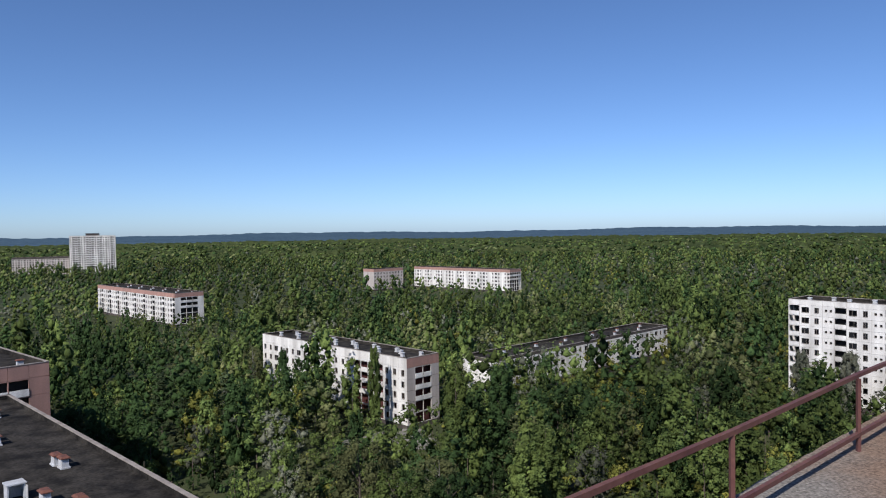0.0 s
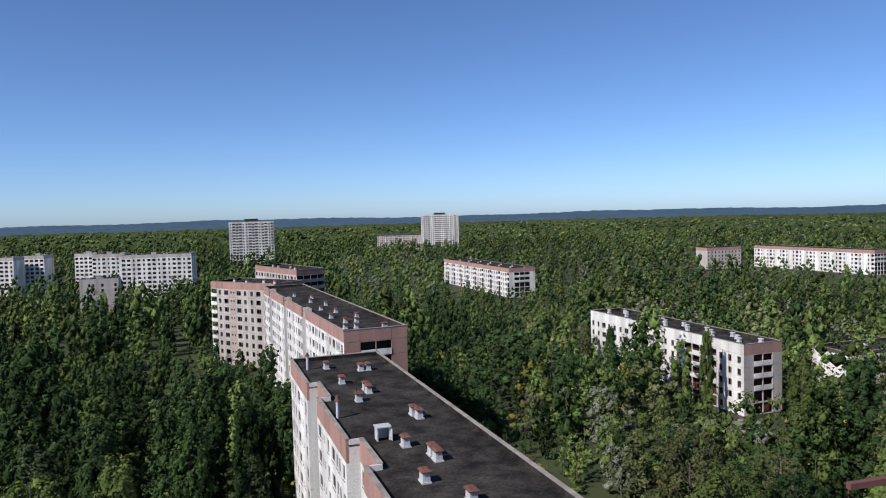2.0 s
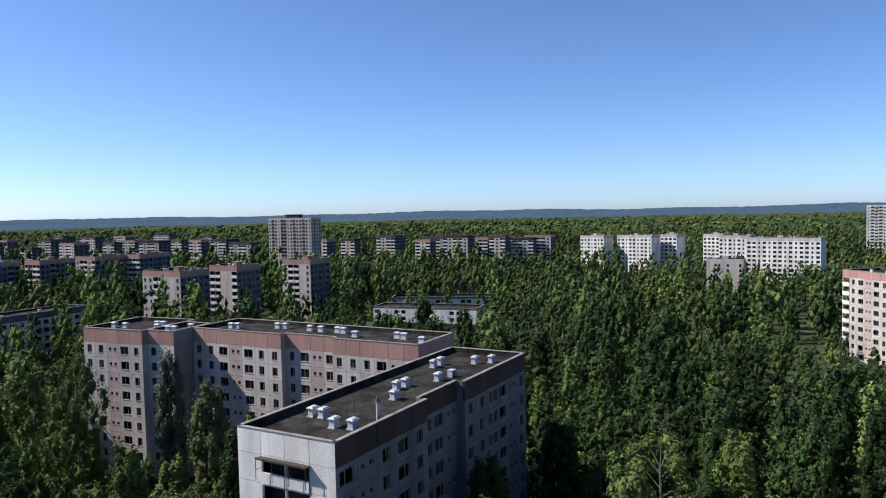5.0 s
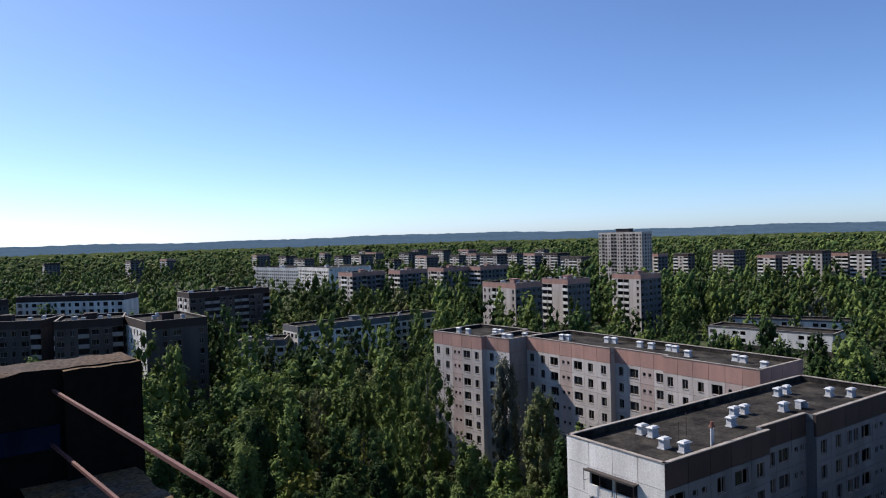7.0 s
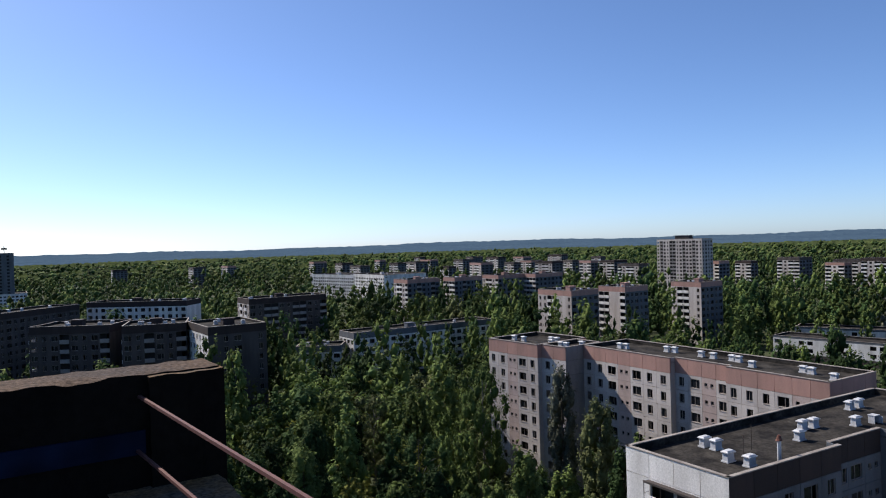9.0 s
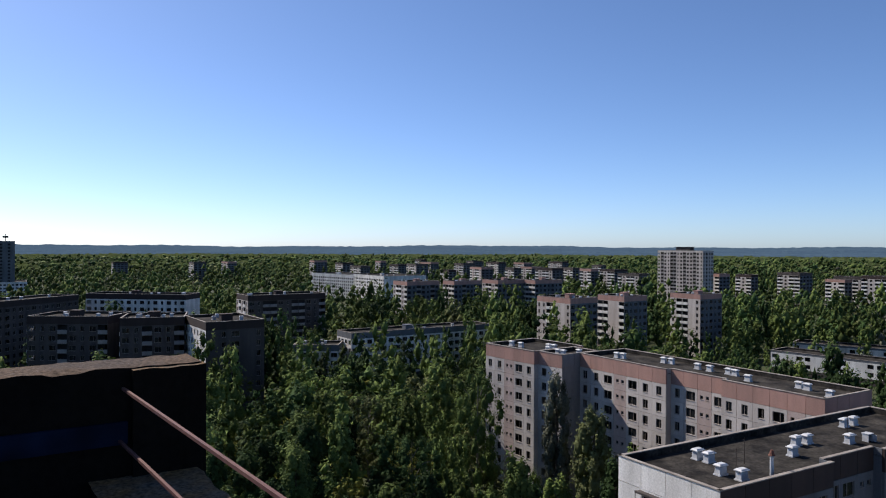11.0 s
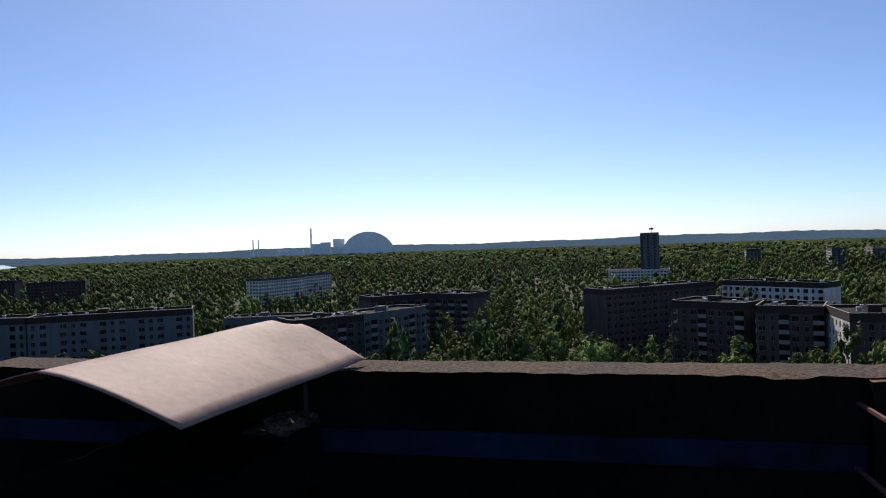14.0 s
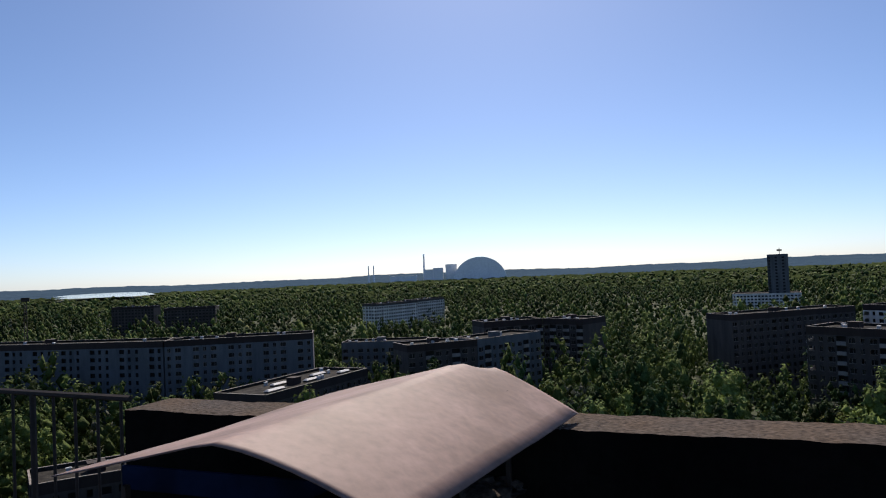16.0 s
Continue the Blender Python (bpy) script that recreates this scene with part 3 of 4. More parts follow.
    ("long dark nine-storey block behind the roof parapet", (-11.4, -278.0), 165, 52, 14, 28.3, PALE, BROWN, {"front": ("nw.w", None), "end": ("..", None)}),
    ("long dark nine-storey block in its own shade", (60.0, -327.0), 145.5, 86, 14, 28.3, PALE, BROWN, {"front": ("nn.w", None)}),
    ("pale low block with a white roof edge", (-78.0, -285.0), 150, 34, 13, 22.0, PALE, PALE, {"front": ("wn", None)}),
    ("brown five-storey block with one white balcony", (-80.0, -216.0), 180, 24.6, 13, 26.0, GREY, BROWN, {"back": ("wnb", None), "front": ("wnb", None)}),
    # blue of this block is shade put into the panel colour
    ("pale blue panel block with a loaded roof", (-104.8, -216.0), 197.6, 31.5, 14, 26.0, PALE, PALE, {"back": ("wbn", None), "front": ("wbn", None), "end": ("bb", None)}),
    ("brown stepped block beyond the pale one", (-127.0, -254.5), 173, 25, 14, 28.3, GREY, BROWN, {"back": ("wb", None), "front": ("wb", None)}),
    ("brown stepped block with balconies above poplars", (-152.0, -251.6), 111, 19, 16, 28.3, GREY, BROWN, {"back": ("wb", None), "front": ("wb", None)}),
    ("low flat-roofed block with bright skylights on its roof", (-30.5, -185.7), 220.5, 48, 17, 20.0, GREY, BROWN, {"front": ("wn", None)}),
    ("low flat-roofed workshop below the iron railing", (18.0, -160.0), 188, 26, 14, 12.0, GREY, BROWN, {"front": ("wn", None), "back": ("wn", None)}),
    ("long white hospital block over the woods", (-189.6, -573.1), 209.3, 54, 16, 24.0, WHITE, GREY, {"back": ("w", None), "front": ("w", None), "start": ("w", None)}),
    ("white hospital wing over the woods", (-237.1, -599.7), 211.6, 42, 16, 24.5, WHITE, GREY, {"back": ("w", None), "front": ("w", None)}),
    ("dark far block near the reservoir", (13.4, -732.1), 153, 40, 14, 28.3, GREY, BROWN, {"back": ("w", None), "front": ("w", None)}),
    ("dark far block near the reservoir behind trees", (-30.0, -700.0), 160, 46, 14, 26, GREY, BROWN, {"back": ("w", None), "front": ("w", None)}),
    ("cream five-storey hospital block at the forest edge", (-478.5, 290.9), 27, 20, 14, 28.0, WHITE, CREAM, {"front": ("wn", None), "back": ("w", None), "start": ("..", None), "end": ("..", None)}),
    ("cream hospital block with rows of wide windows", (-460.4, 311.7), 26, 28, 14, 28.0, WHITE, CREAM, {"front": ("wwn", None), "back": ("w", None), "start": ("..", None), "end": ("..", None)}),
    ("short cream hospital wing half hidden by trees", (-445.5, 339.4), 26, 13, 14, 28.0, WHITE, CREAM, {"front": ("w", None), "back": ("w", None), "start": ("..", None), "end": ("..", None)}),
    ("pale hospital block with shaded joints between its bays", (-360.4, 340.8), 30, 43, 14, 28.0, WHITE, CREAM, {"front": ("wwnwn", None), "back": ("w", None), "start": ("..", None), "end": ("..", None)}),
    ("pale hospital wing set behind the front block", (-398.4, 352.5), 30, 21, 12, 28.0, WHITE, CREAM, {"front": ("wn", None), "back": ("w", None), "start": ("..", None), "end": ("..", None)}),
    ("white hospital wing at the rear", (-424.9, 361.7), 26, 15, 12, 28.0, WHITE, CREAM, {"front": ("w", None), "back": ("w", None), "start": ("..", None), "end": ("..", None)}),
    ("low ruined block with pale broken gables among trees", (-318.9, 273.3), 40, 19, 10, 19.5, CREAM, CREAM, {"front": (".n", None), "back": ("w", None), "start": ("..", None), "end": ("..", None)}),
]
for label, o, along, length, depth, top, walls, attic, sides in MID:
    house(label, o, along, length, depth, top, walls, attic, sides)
    rv = random.Random(label)
    vents_on(o, along, top - 0.7, [("tin", rv.uniform(2, length - 2), rv.uniform(2, depth - 2), 0) for _ in range(5)])
    lift = Shape()
    lift.box(length * 0.4, depth * 0.35, top - 0.75, length * 0.4 + 3.2, depth * 0.35 + 2.6, top + 1.1)
    lift.box(length * 0.4 - 0.15, depth * 0.35 - 0.15, top + 1.1, length * 0.4 + 3.35, depth * 0.35 + 2.75, top + 1.25)
    tagged(part("lift_house", lift.mesh("lift_house", attic), None, pose(o[0], o[1], 0, 0, 0, along)), "small lift motor house on a flat roof", "roof house")
# glazed skylights on the low dark roof
for i, (x, y, n) in enumerate(((6, 4, 7.0), (15, 9.5, 6.0), (24, 5, 8.0), (33, 9.5, 6.5), (40, 4.5, 5.0))):
    sk, top_s = Shape(), Shape()
    sk.box(0, 0, 0, n, 1.5, 0.45)
    top_s.box(-0.1, -0.1, 0.45, n + 0.1, 1.6, 0.8, taper=0.5)
    root = tagged(new("skylight"), "long low roof skylight with a pale glazed top", "skylight", "roof skylights")
    part("kerb", sk.mesh("kerb", GREY), root)
    part("glazing", top_s.mesh("glazing", TIN), root)
    root.matrix_basis = pose(-30.5, -185.7, 19.3, 0, 0, 220.5) @ pose(x, y, 0)
# far district rows: yaw from the roof and distance, with lit balcony ends
rows_far = [(70.6, 600), (69.0, 615), (67.6, 590), (66.0, 605), (64.6, 595), (62.4, 600), (61.0, 610), (73.4, 630), (76.6, 640), (78.8, 600),
            (84.6, 640), (86.4, 700), (88.2, 660), (89.6, 760), (91.2, 690), (92.8, 820), (94.2, 720), (95.4, 900), (96.8, 760), (98.2, 860), (99.4, 700), (100.8, 940), (102.0, 790), (103.4, 860), (104.8, 980), (106.4, 820), (107.8, 900), (110.0, 960),
            (87.4, 900), (90.4, 980), (93.4, 1020), (97.4, 1040), (101.6, 1060), (116.5, 1000), (119.0, 920), (124.5, 1050)]
# cream stands for the sunlit ends, the darkened panel for the shaded fronts
for i, (yaw, dist) in enumerate(rows_far):
    o = (-math.sin(radians(yaw)) * dist, math.cos(radians(yaw)) * dist)
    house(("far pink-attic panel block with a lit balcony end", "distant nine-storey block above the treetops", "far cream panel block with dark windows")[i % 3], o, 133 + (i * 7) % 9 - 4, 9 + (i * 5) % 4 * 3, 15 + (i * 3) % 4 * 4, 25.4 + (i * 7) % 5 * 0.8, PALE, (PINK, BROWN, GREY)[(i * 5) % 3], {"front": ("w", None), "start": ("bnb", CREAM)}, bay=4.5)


def tower(label, origin, along, length, depth, top, walls, pattern, second=True):
    house(label, origin, along, length, depth, top, walls, walls, {"front": (pattern, None), "end": ("nw", None), "start": ("nw", None)}, attic_h=1.2, category="tower block")
    s = Shape()
    s.box(length * 0.35, depth * 0.3, top - 0.7, length * 0.65, depth * 0.7, top + 2.6)
    s.box(length * 0.33, depth * 0.26, top + 2.6, length * 0.67, depth * 0.74, top + 2.9)
    tagged(part("lift_house", s.mesh("lift_house", GREY), None, pose(*origin, 0, 0, 0, along)), "grey lift motor house on a tower roof", "roof house")


tower("white sixteen-storey tower block with dark windows and balconies", (-459.9, 569.4), 37, 43, 16, 46.0, WHITE, "nbwbnnbwbnwb")
tower("distant white sixteen-storey tower block", (-406.8, 912.2), 22.5, 52, 16, 47.5, WHITE, "nbwbnnbwbnwbnw")
tower("grey sixteen-storey tower block with horizontal balcony rows", (-594.9, 70.7), 44.0, 42, 13, 46.0, CREAM, "wbwnbbnwbw")
house("low white block beneath the distant tower", (-470, 900), 20, 64, 14, 22, CREAM, GREY, {"front": ("wn", None)})

# hotel tower on its wide base
house("dark hotel tower with a blank end, against the light", (-520.7, -470.1), 130.7, 17, 20, 51.2, PALE, PALE, {"front": ("w.", None), "start": (".", None)}, attic_h=1.5, category="hotel")
house("white two-storey hotel base with a window band", (-500, -492), 131, 56, 40, 17, WHITE, WHITE, {"front": ("w", None), "start": ("w", None)}, attic_h=1.2, category="hotel")
mast = Shape()
mast.tube([(-527, -462, 50.4), (-527, -462, 57)], 0.25, 6)
mast.box(-529, -463, 54, -525, -461, 55.5)
tagged(part("roof_mast", mast.mesh("roof_mast", IRON)), "dark mast with a sign frame on the hotel roof", "mast")

# ---- power plant on the horizon ----
U2 = Vector((-0.89, 0.45, 0)).normalized()


def plant_pose(p):
    return Matrix(((U2.x, -U2.y, 0, p[0]), (U2.y, U2.x, 0, p[1]), (0, 0, 1, p[2]), (0, 0, 0, 1)))


arch_root = tagged(new("arched_shelter"), "pale steel arched shelter on the horizon", "shelter")
arch_root.matrix_basis = plant_pose((-1352, -2681, 0))
s = Shape()
N = 28
ring = [(math.cos(math.pi * i / N) * 110, math.sin(math.pi * i / N) * 101) for i in range(N + 1)]
for (x0, z0), (x1, z1) in zip(ring, ring[1:]):
    s.poly([(x0, -75, z0), (x1, -75, z1), (x1, 75, z1), (x0, 75, z0)])
s.poly([(x, 75, z) for x, z in ring])
s.poly([(x, -75, z) for x, z in ring][::-1])
part("shell", s.mesh("shell", STEEL), arch_root)
s = Shape()
for i in range(2, N - 1, 3):
    x, z = ring[i]
    s.tube([(x, 76, 0), (x, 76, z)], 1.2, 4)
part("rib", s.mesh("rib", STACK), arch_root)
plant = tagged(new("power_station"), "pale power station halls with a tall striped chimney", "power station")
plant.matrix_basis = plant_pose((-1185, -2760, 0))
for name, q in (("hall", (-46, -20, 0, -11, 40, 58)), ("hall", (-10, -20, 0, 30, 30, 63)), ("hall", (42, -20, 0, 88, 40, 76)), ("hall", (-190, -20, 0, -80, 20, 36))):
    s = Shape()
    s.box(*q)
    part(name, s.mesh("hall", STACK), plant)
s = Shape()
s.tube([(-52, 45, 0), (-52, 45, 124)], 5.5, 10, r2=3.2)
part("chimney", s.mesh("chimney", STACK), plant)
for dx in (-290, -268):
    s = Shape()
    s.tube([(dx, 45, 0), (dx, 45, 84)], 3.5, 8, r2=2)
    part("chimney", s.mesh("chimney", STACK), plant)

# ---- the roof on which the watcher stands ----
# its own frame: U runs along the rails, V away from them; both level
RU, RV = Vector((0.724, 0.690, 0)), Vector((-0.690, 0.724, 0))
ROOF_M = Matrix(((RU.x, RV.x, 0, 0), (RU.y, RV.y, 0, 0), (0, 0, 1, 0), (0, 0, 0, 1)))
FLOOR_Z = 47.35
own = tagged(new("watchers_house"), "sixteen-storey concrete block whose flat roof is the viewpoint", "tower block")
s = Shape()
s.box(-4.9, -26.0, 0, -1.75, -0.72, FLOOR_Z)
s.box(-1.746, -26.0, 0, 14.0, 0.3, FLOOR_Z)
part("wall", s.mesh("wall", GREY), own, ROOF_M)
s = Shape()
s.box(-4.85, -25.95, FLOOR_Z + 0.004, -1.8, -0.75, FLOOR_Z + 0.03)
s.box(-1.72, -25.95, FLOOR_Z + 0.004, 13.9, 0.28, FLOOR_Z + 0.03)
part("roof", s.mesh("roof", ROOF), own, ROOF_M)
footprints.append(((-4, -22), 43.6, 24, 30))


def rough_slab(name, x0, y0, z0, x1, y1, z1, mats, cells_x, seed, worn=0.02, top_k=0, blue=None):
    """A concrete wall with a worn, uneven top edge."""
    rg = random.Random(seed)
    bm = bmesh.new()
    ny, nz = 4, 5
    grid = {}
    for i in range(cells_x + 1):
        for j in range(ny + 1):
            edge = j in (0, ny)
            px = x0 + (x1 - x0) * i / cells_x
            dz = (noise.noise(Vector((px * 3, j * 1.7, seed))) * 0.3 + noise.noise(Vector((px * 11, j * 2.3, seed))) * 0.6) * worn * (1.6 if edge else 0.8)
            chip = noise.noise(Vector((px * 5, j * 9.1, seed + 3)))
            if edge and chip > 0.3:
                dz -= (chip - 0.3) * worn * 6
            grid[i, j] = bm.verts.new((x0 + (x1 - x0) * i / cells_x, y0 + (y1 - y0) * j / ny + (noise.noise(Vector((px * 9, j, seed + 5))) * worn if edge else 0), z1 + dz))
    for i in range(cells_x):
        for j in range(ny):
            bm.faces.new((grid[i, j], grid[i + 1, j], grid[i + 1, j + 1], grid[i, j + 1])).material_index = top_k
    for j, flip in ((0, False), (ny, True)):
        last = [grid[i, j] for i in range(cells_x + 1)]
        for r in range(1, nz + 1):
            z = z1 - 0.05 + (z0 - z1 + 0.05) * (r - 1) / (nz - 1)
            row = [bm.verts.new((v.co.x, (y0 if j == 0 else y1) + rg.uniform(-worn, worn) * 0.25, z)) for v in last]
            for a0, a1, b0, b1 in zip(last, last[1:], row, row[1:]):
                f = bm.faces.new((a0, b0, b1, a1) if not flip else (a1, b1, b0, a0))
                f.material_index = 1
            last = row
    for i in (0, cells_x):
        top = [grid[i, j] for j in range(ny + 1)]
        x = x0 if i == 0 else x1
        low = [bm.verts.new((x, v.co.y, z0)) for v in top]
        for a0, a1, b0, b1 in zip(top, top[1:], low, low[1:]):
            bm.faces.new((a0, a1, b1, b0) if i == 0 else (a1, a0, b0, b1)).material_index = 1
    bmesh.ops.recalc_face_normals(bm, faces=bm.faces)
    me = bpy.data.meshes.new(name)
    bm.to_mesh(me)
    for m in mats:
        me.materials.append(m)
    return me


# parapet: outer edge from (0.31, -7.34) to (-3.0, -3.85)
PA, PB = Vector((0.31, -7.34, 0)), Vector((-3.0, -3.85, 0))
pd = (PB - PA).normalized()
pn = Vector((pd.y, -pd.x, 0))
PM = Matrix(((pd.x, pn.x, 0, PA.x), (pd.y, pn.y, 0, PA.y), (0, 0, 1, 0), (0, 0, 0, 1)))
PL = (PB - PA).length - 0.15
parapet = tagged(new("parapet"), "weathered concrete roof parapet with lichen on its top", "parapet", kind="structure")
# side faces near-black for shade, only the top keeps the concrete colour
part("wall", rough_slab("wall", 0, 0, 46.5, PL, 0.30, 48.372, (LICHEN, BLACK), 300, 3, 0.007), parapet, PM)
s = Shape()
s.box(-0.0, 0.304, 48.0, PL - 0.36, 0.325, 48.11)
part("painted_band", s.mesh("painted_band", BLUE), parapet, PM, "faded blue painted band")
s = Shape()
s.box(-0.2, 0.306, 47.30, PL + 0.05, 0.42, 47.52, taper=0.02)
part("upstand", s.mesh("upstand", BLACK), parapet, PM)
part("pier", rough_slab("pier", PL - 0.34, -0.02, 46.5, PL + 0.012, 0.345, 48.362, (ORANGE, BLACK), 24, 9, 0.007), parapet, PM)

# coping ledges with the two-bar rails
ledge = tagged(new("roof_ledge"), "pebbled concrete ledge with rust stains", "ledge", kind="structure")
LEDGE_Z = 47.84
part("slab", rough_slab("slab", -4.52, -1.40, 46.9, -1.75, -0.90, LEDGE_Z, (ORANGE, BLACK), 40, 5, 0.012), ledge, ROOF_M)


def rail(label, pts_up, pts_low, posts, thick):
    root = tagged(new("roof_rail"), label, "railing")
    for name, pts in (("top_bar", pts_up), ("low_bar", pts_low)):
        bar = Shape()
        bar.tube(pts, thick, 4)
        part(name, bar.mesh(name, OXIDE), root)
    for x, y, z0, z1 in posts:
        p = Shape()
        p.tube([(x, y, z0), (x, y, z1)], 0.013, 4)
        part("post", p.mesh("post", OXIDE), root)
    return root


def on_roof(u, v, z):
    p = RU * u + RV * v
    return (p.x, p.y, z)


RAIL_V = -1.16
rail("red-oxide painted angle-iron rail fixed to the parapet", [on_roof(-4.60, RAIL_V - 0.09, 48.27), on_roof(-2.62, RAIL_V + 0.02, 48.25), on_roof(-1.8, RAIL_V + 0.10, 48.20)],
     [on_roof(-4.60, RAIL_V - 0.11, 48.02), on_roof(-3.2, RAIL_V - 0.03, 48.0), on_roof(-1.8, RAIL_V - 0.03, 47.99)],
     [(*on_roof(u, RAIL_V, 0)[:2], LEDGE_Z - 0.02, 48.25) for u in (-2.62,)], 0.0095)
# far ledge and rail along the next side
d0 = (Vector((2.77, 3.93)) - Vector((0.53, 2.15))).normalized()
base = Vector((0.53, 2.15))


def along_rail(s0, z, off=0.0):
    p = base + d0 * s0 + Vector((-d0.y, d0.x)) * off
    return (p.x, p.y, z)


RM = Matrix(((d0.x, -d0.y, 0, base.x), (d0.y, d0.x, 0, base.y), (0, 0, 1, 0), (0, 0, 0, 1)))
part("slab", rough_slab("slab", 0.0, -1.5, 30.0, 9.5, 0.17, 47.46, (AGGREGATE, GREY), 160, 6, 0.006), ledge, RM)
rail("red-oxide painted iron rail along a pebbled roof ledge", [along_rail(-0.2, 47.85), along_rail(1.0, 47.85, 0.0), along_rail(2.5, 47.86, 0.02), along_rail(9, 47.86)],
     [along_rail(-0.2, 47.56), along_rail(1.0, 47.555), along_rail(9, 47.55)],
     [(*along_rail(q, 0)[:2], 47.44, 47.85) for q in (1.0, 2.42, 3.9, 5.4, 6.9)], 0.015)

# moss on the inner side of the ledge
bm = bmesh.new()
bmesh.ops.create_icosphere(bm, subdivisions=4, radius=1)
for v in bm.verts:
    q = noise.noise(v.co * 5) * 0.25 + noise.noise(v.co * 14) * 0.12
    v.co = Vector((v.co.x * 0.30, v.co.y * 0.14, v.co.z * 0.05)) * (1 + q)
me = bpy.data.meshes.new("moss_cushion")
bm.to_mesh(me)
me.materials.append(MOSS)
tagged(part("moss_cushion", me, None, ROOF_M @ pose(-4.0, -1.55, 47.50)), "yellow-green cushion of moss beside the ledge", "moss")
s = Shape()
s.box(-4.6, -1.75, 47.34, -2.2, -1.405, 47.47)
tagged(part("roof_upstand", s.mesh("roof_upstand", BLACK), None, ROOF_M), "upstand at the foot of the ledge, blackened for shade", "upstand", kind="structure")

# vent stack under a bent metal sheet
CA, CB = Vector((-0.72, -5.90, 0)), Vector((0.33, -5.03, 0))
cd = (CB - CA).normalized()
cn = Vector((-cd.y, cd.x, 0))
CM = Matrix(((cd.x, cn.x, 0, CA.x), (cd.y, cn.y, 0, CA.y), (0, 0, 1, 0), (0, 0, 0, 1)))
CL = (CB - CA).length
stack = tagged(new("vent_stack"), "masonry vent stack blackened for shade, with a bent sheet-metal cover", "vent stack")
# shaft near-black all over for the shade below the cover
part("shaft", rough_slab("shaft", -0.02, -0.52, 47.2, CL - 0.06, 0.26, 48.12, (BLACK, BLACK), 40, 12, 0.006), stack, CM)
bm = bmesh.new()
NX = 48
NEAR_Y = [0.415, 0.36, 0.30, 0.24, 0.18, 0.12, 0.07, 0.03, 0.0, -0.03, -0.07, -0.14, -0.24, -0.36, -0.50, -0.66]
rows = []
for i in range(NX + 1):
    k = i / NX
    x = (CL + 0.02) * k
    row = []
    for y in NEAR_Y:
        # nearly straight slopes from a rounded ridge, bellied towards one end
        if y > 0:
            z = -(0.46 * (1 - k) + 0.27 * k) * y - (0.10 * (1 - k) + 0.46 * k) * y * y
        else:
            z = 0.235 * y
        z -= 0.004 * math.exp(-((y / 0.04) ** 2))
        z -= 0.085 * math.exp(-((x / 0.075) ** 2)) * math.exp(-(((y + 0.01) / 0.05) ** 2))
        wob = noise.noise(Vector((x * 2.2, y * 2.2, 3))) * 0.008 + noise.noise(Vector((x * 9, y * 9, 5))) * 0.0018
        row.append(bm.verts.new((-0.134 + 0.10 * min(y, 0) + (CL + 0.144 - 0.31 * max(y, 0)) * k, y, 48.61 + z + wob)))
    rows.append(row)
for r0, r1 in zip(rows, rows[1:]):
    for j in range(len(NEAR_Y) - 1):
        bm.faces.new((r0[j], r0[j + 1], r1[j + 1], r1[j])).smooth = True
bmesh.ops.recalc_face_normals(bm, faces=bm.faces)
me = bpy.data.meshes.new("metal_cover")
bm.to_mesh(me)
me.materials.append(SHEET)
cover = part("metal_cover", me, stack, CM, "bent brown-primed metal sheet")
th = cover.modifiers.new("thickness", "SOLIDIFY")
th.thickness = 0.004
# lighter slab of mortar rubble stands in for the sunlit patch
part("crumbled_top", rough_slab("crumbled_top", -0.02, 0.02, 48.0, 0.36, 0.25, 48.15, (LICHEN, BLACK), 20, 14, 0.02), stack, CM, "broken mortar bed, paler as the sunlit patch")
for x, y in ((0.08, 0.2), (0.08, -0.42), (CL - 0.1, -0.42)):
    s = Shape()
    s.tube([(x, y, 48.10), (x, y, 48.585 - abs(y) * 0.34)], 0.012, 4)
    part("strut", s.mesh("strut", IRON), stack, CM)
rg = random.Random(4)
for i in range(14):
    bm = bmesh.new()
    bmesh.ops.create_icosphere(bm, subdivisions=2, radius=1)
    for v in bm.verts:
        v.co *= 1 + noise.noise(v.co * 2 + Vector((i, 0, 0))) * 0.5
    me = bpy.data.meshes.new("mortar_lump")
    bm.to_mesh(me)
    me.materials.append(LICHEN)
    k = rg.uniform(0.02, 0.055)
    tagged(part("mortar_lump", me, None, CM @ pose(rg.uniform(0.0, 0.34), rg.uniform(0.05, 0.22), 48.15 + k * 0.2) @ Matrix.Diagonal((k * 1.4, k, k * 0.6, 1))), "loose lump of mortar on the vent stack", "rubble", "mortar lumps")

# iron railing past the end of the parapet
root = tagged(new("iron_railing"), "black iron railing with thin balusters beside the parapet", "railing")
g0, g1 = Vector((0.50, -7.56, 0)), Vector((2.3, -9.75, 0))
for name, z, r in (("top_bar", 48.36, 0.018), ("low_bar", 47.60, 0.014)):
    s = Shape()
    s.tube([(g0.x, g0.y, z), (g1.x, g1.y, z)], r, 6)
    part(name, s.mesh(name, IRON), root)
for i in range(15):
    p = g0.lerp(g1, (i + 0.4) / 15)
    s = Shape()
    s.tube([(p.x, p.y, 47.3), (p.x, p.y, 48.35)], 0.018 if i % 5 == 4 else 0.009, 6)
    part("baluster", s.mesh("baluster", IRON), root)

# floodlight mast beyond the dark blocks
mast_root = tagged(new("floodlight_mast"), "tall dark lattice floodlight mast among the trees", "mast")
s = Shape()
for dx, dy in ((-1, -1), (1, -1), (1, 1), (-1, 1)):
    s.tube([(dx * 0.9, dy * 0.9, 0), (dx * 0.4, dy * 0.4, 44)], 0.14, 4)
for i in range(14):
    k = 0.9 - 0.5 * i / 14
    s.tube([(-k, -k, i * 3.1), (k, -k, i * 3.1 + 3.1)], 0.07, 4)
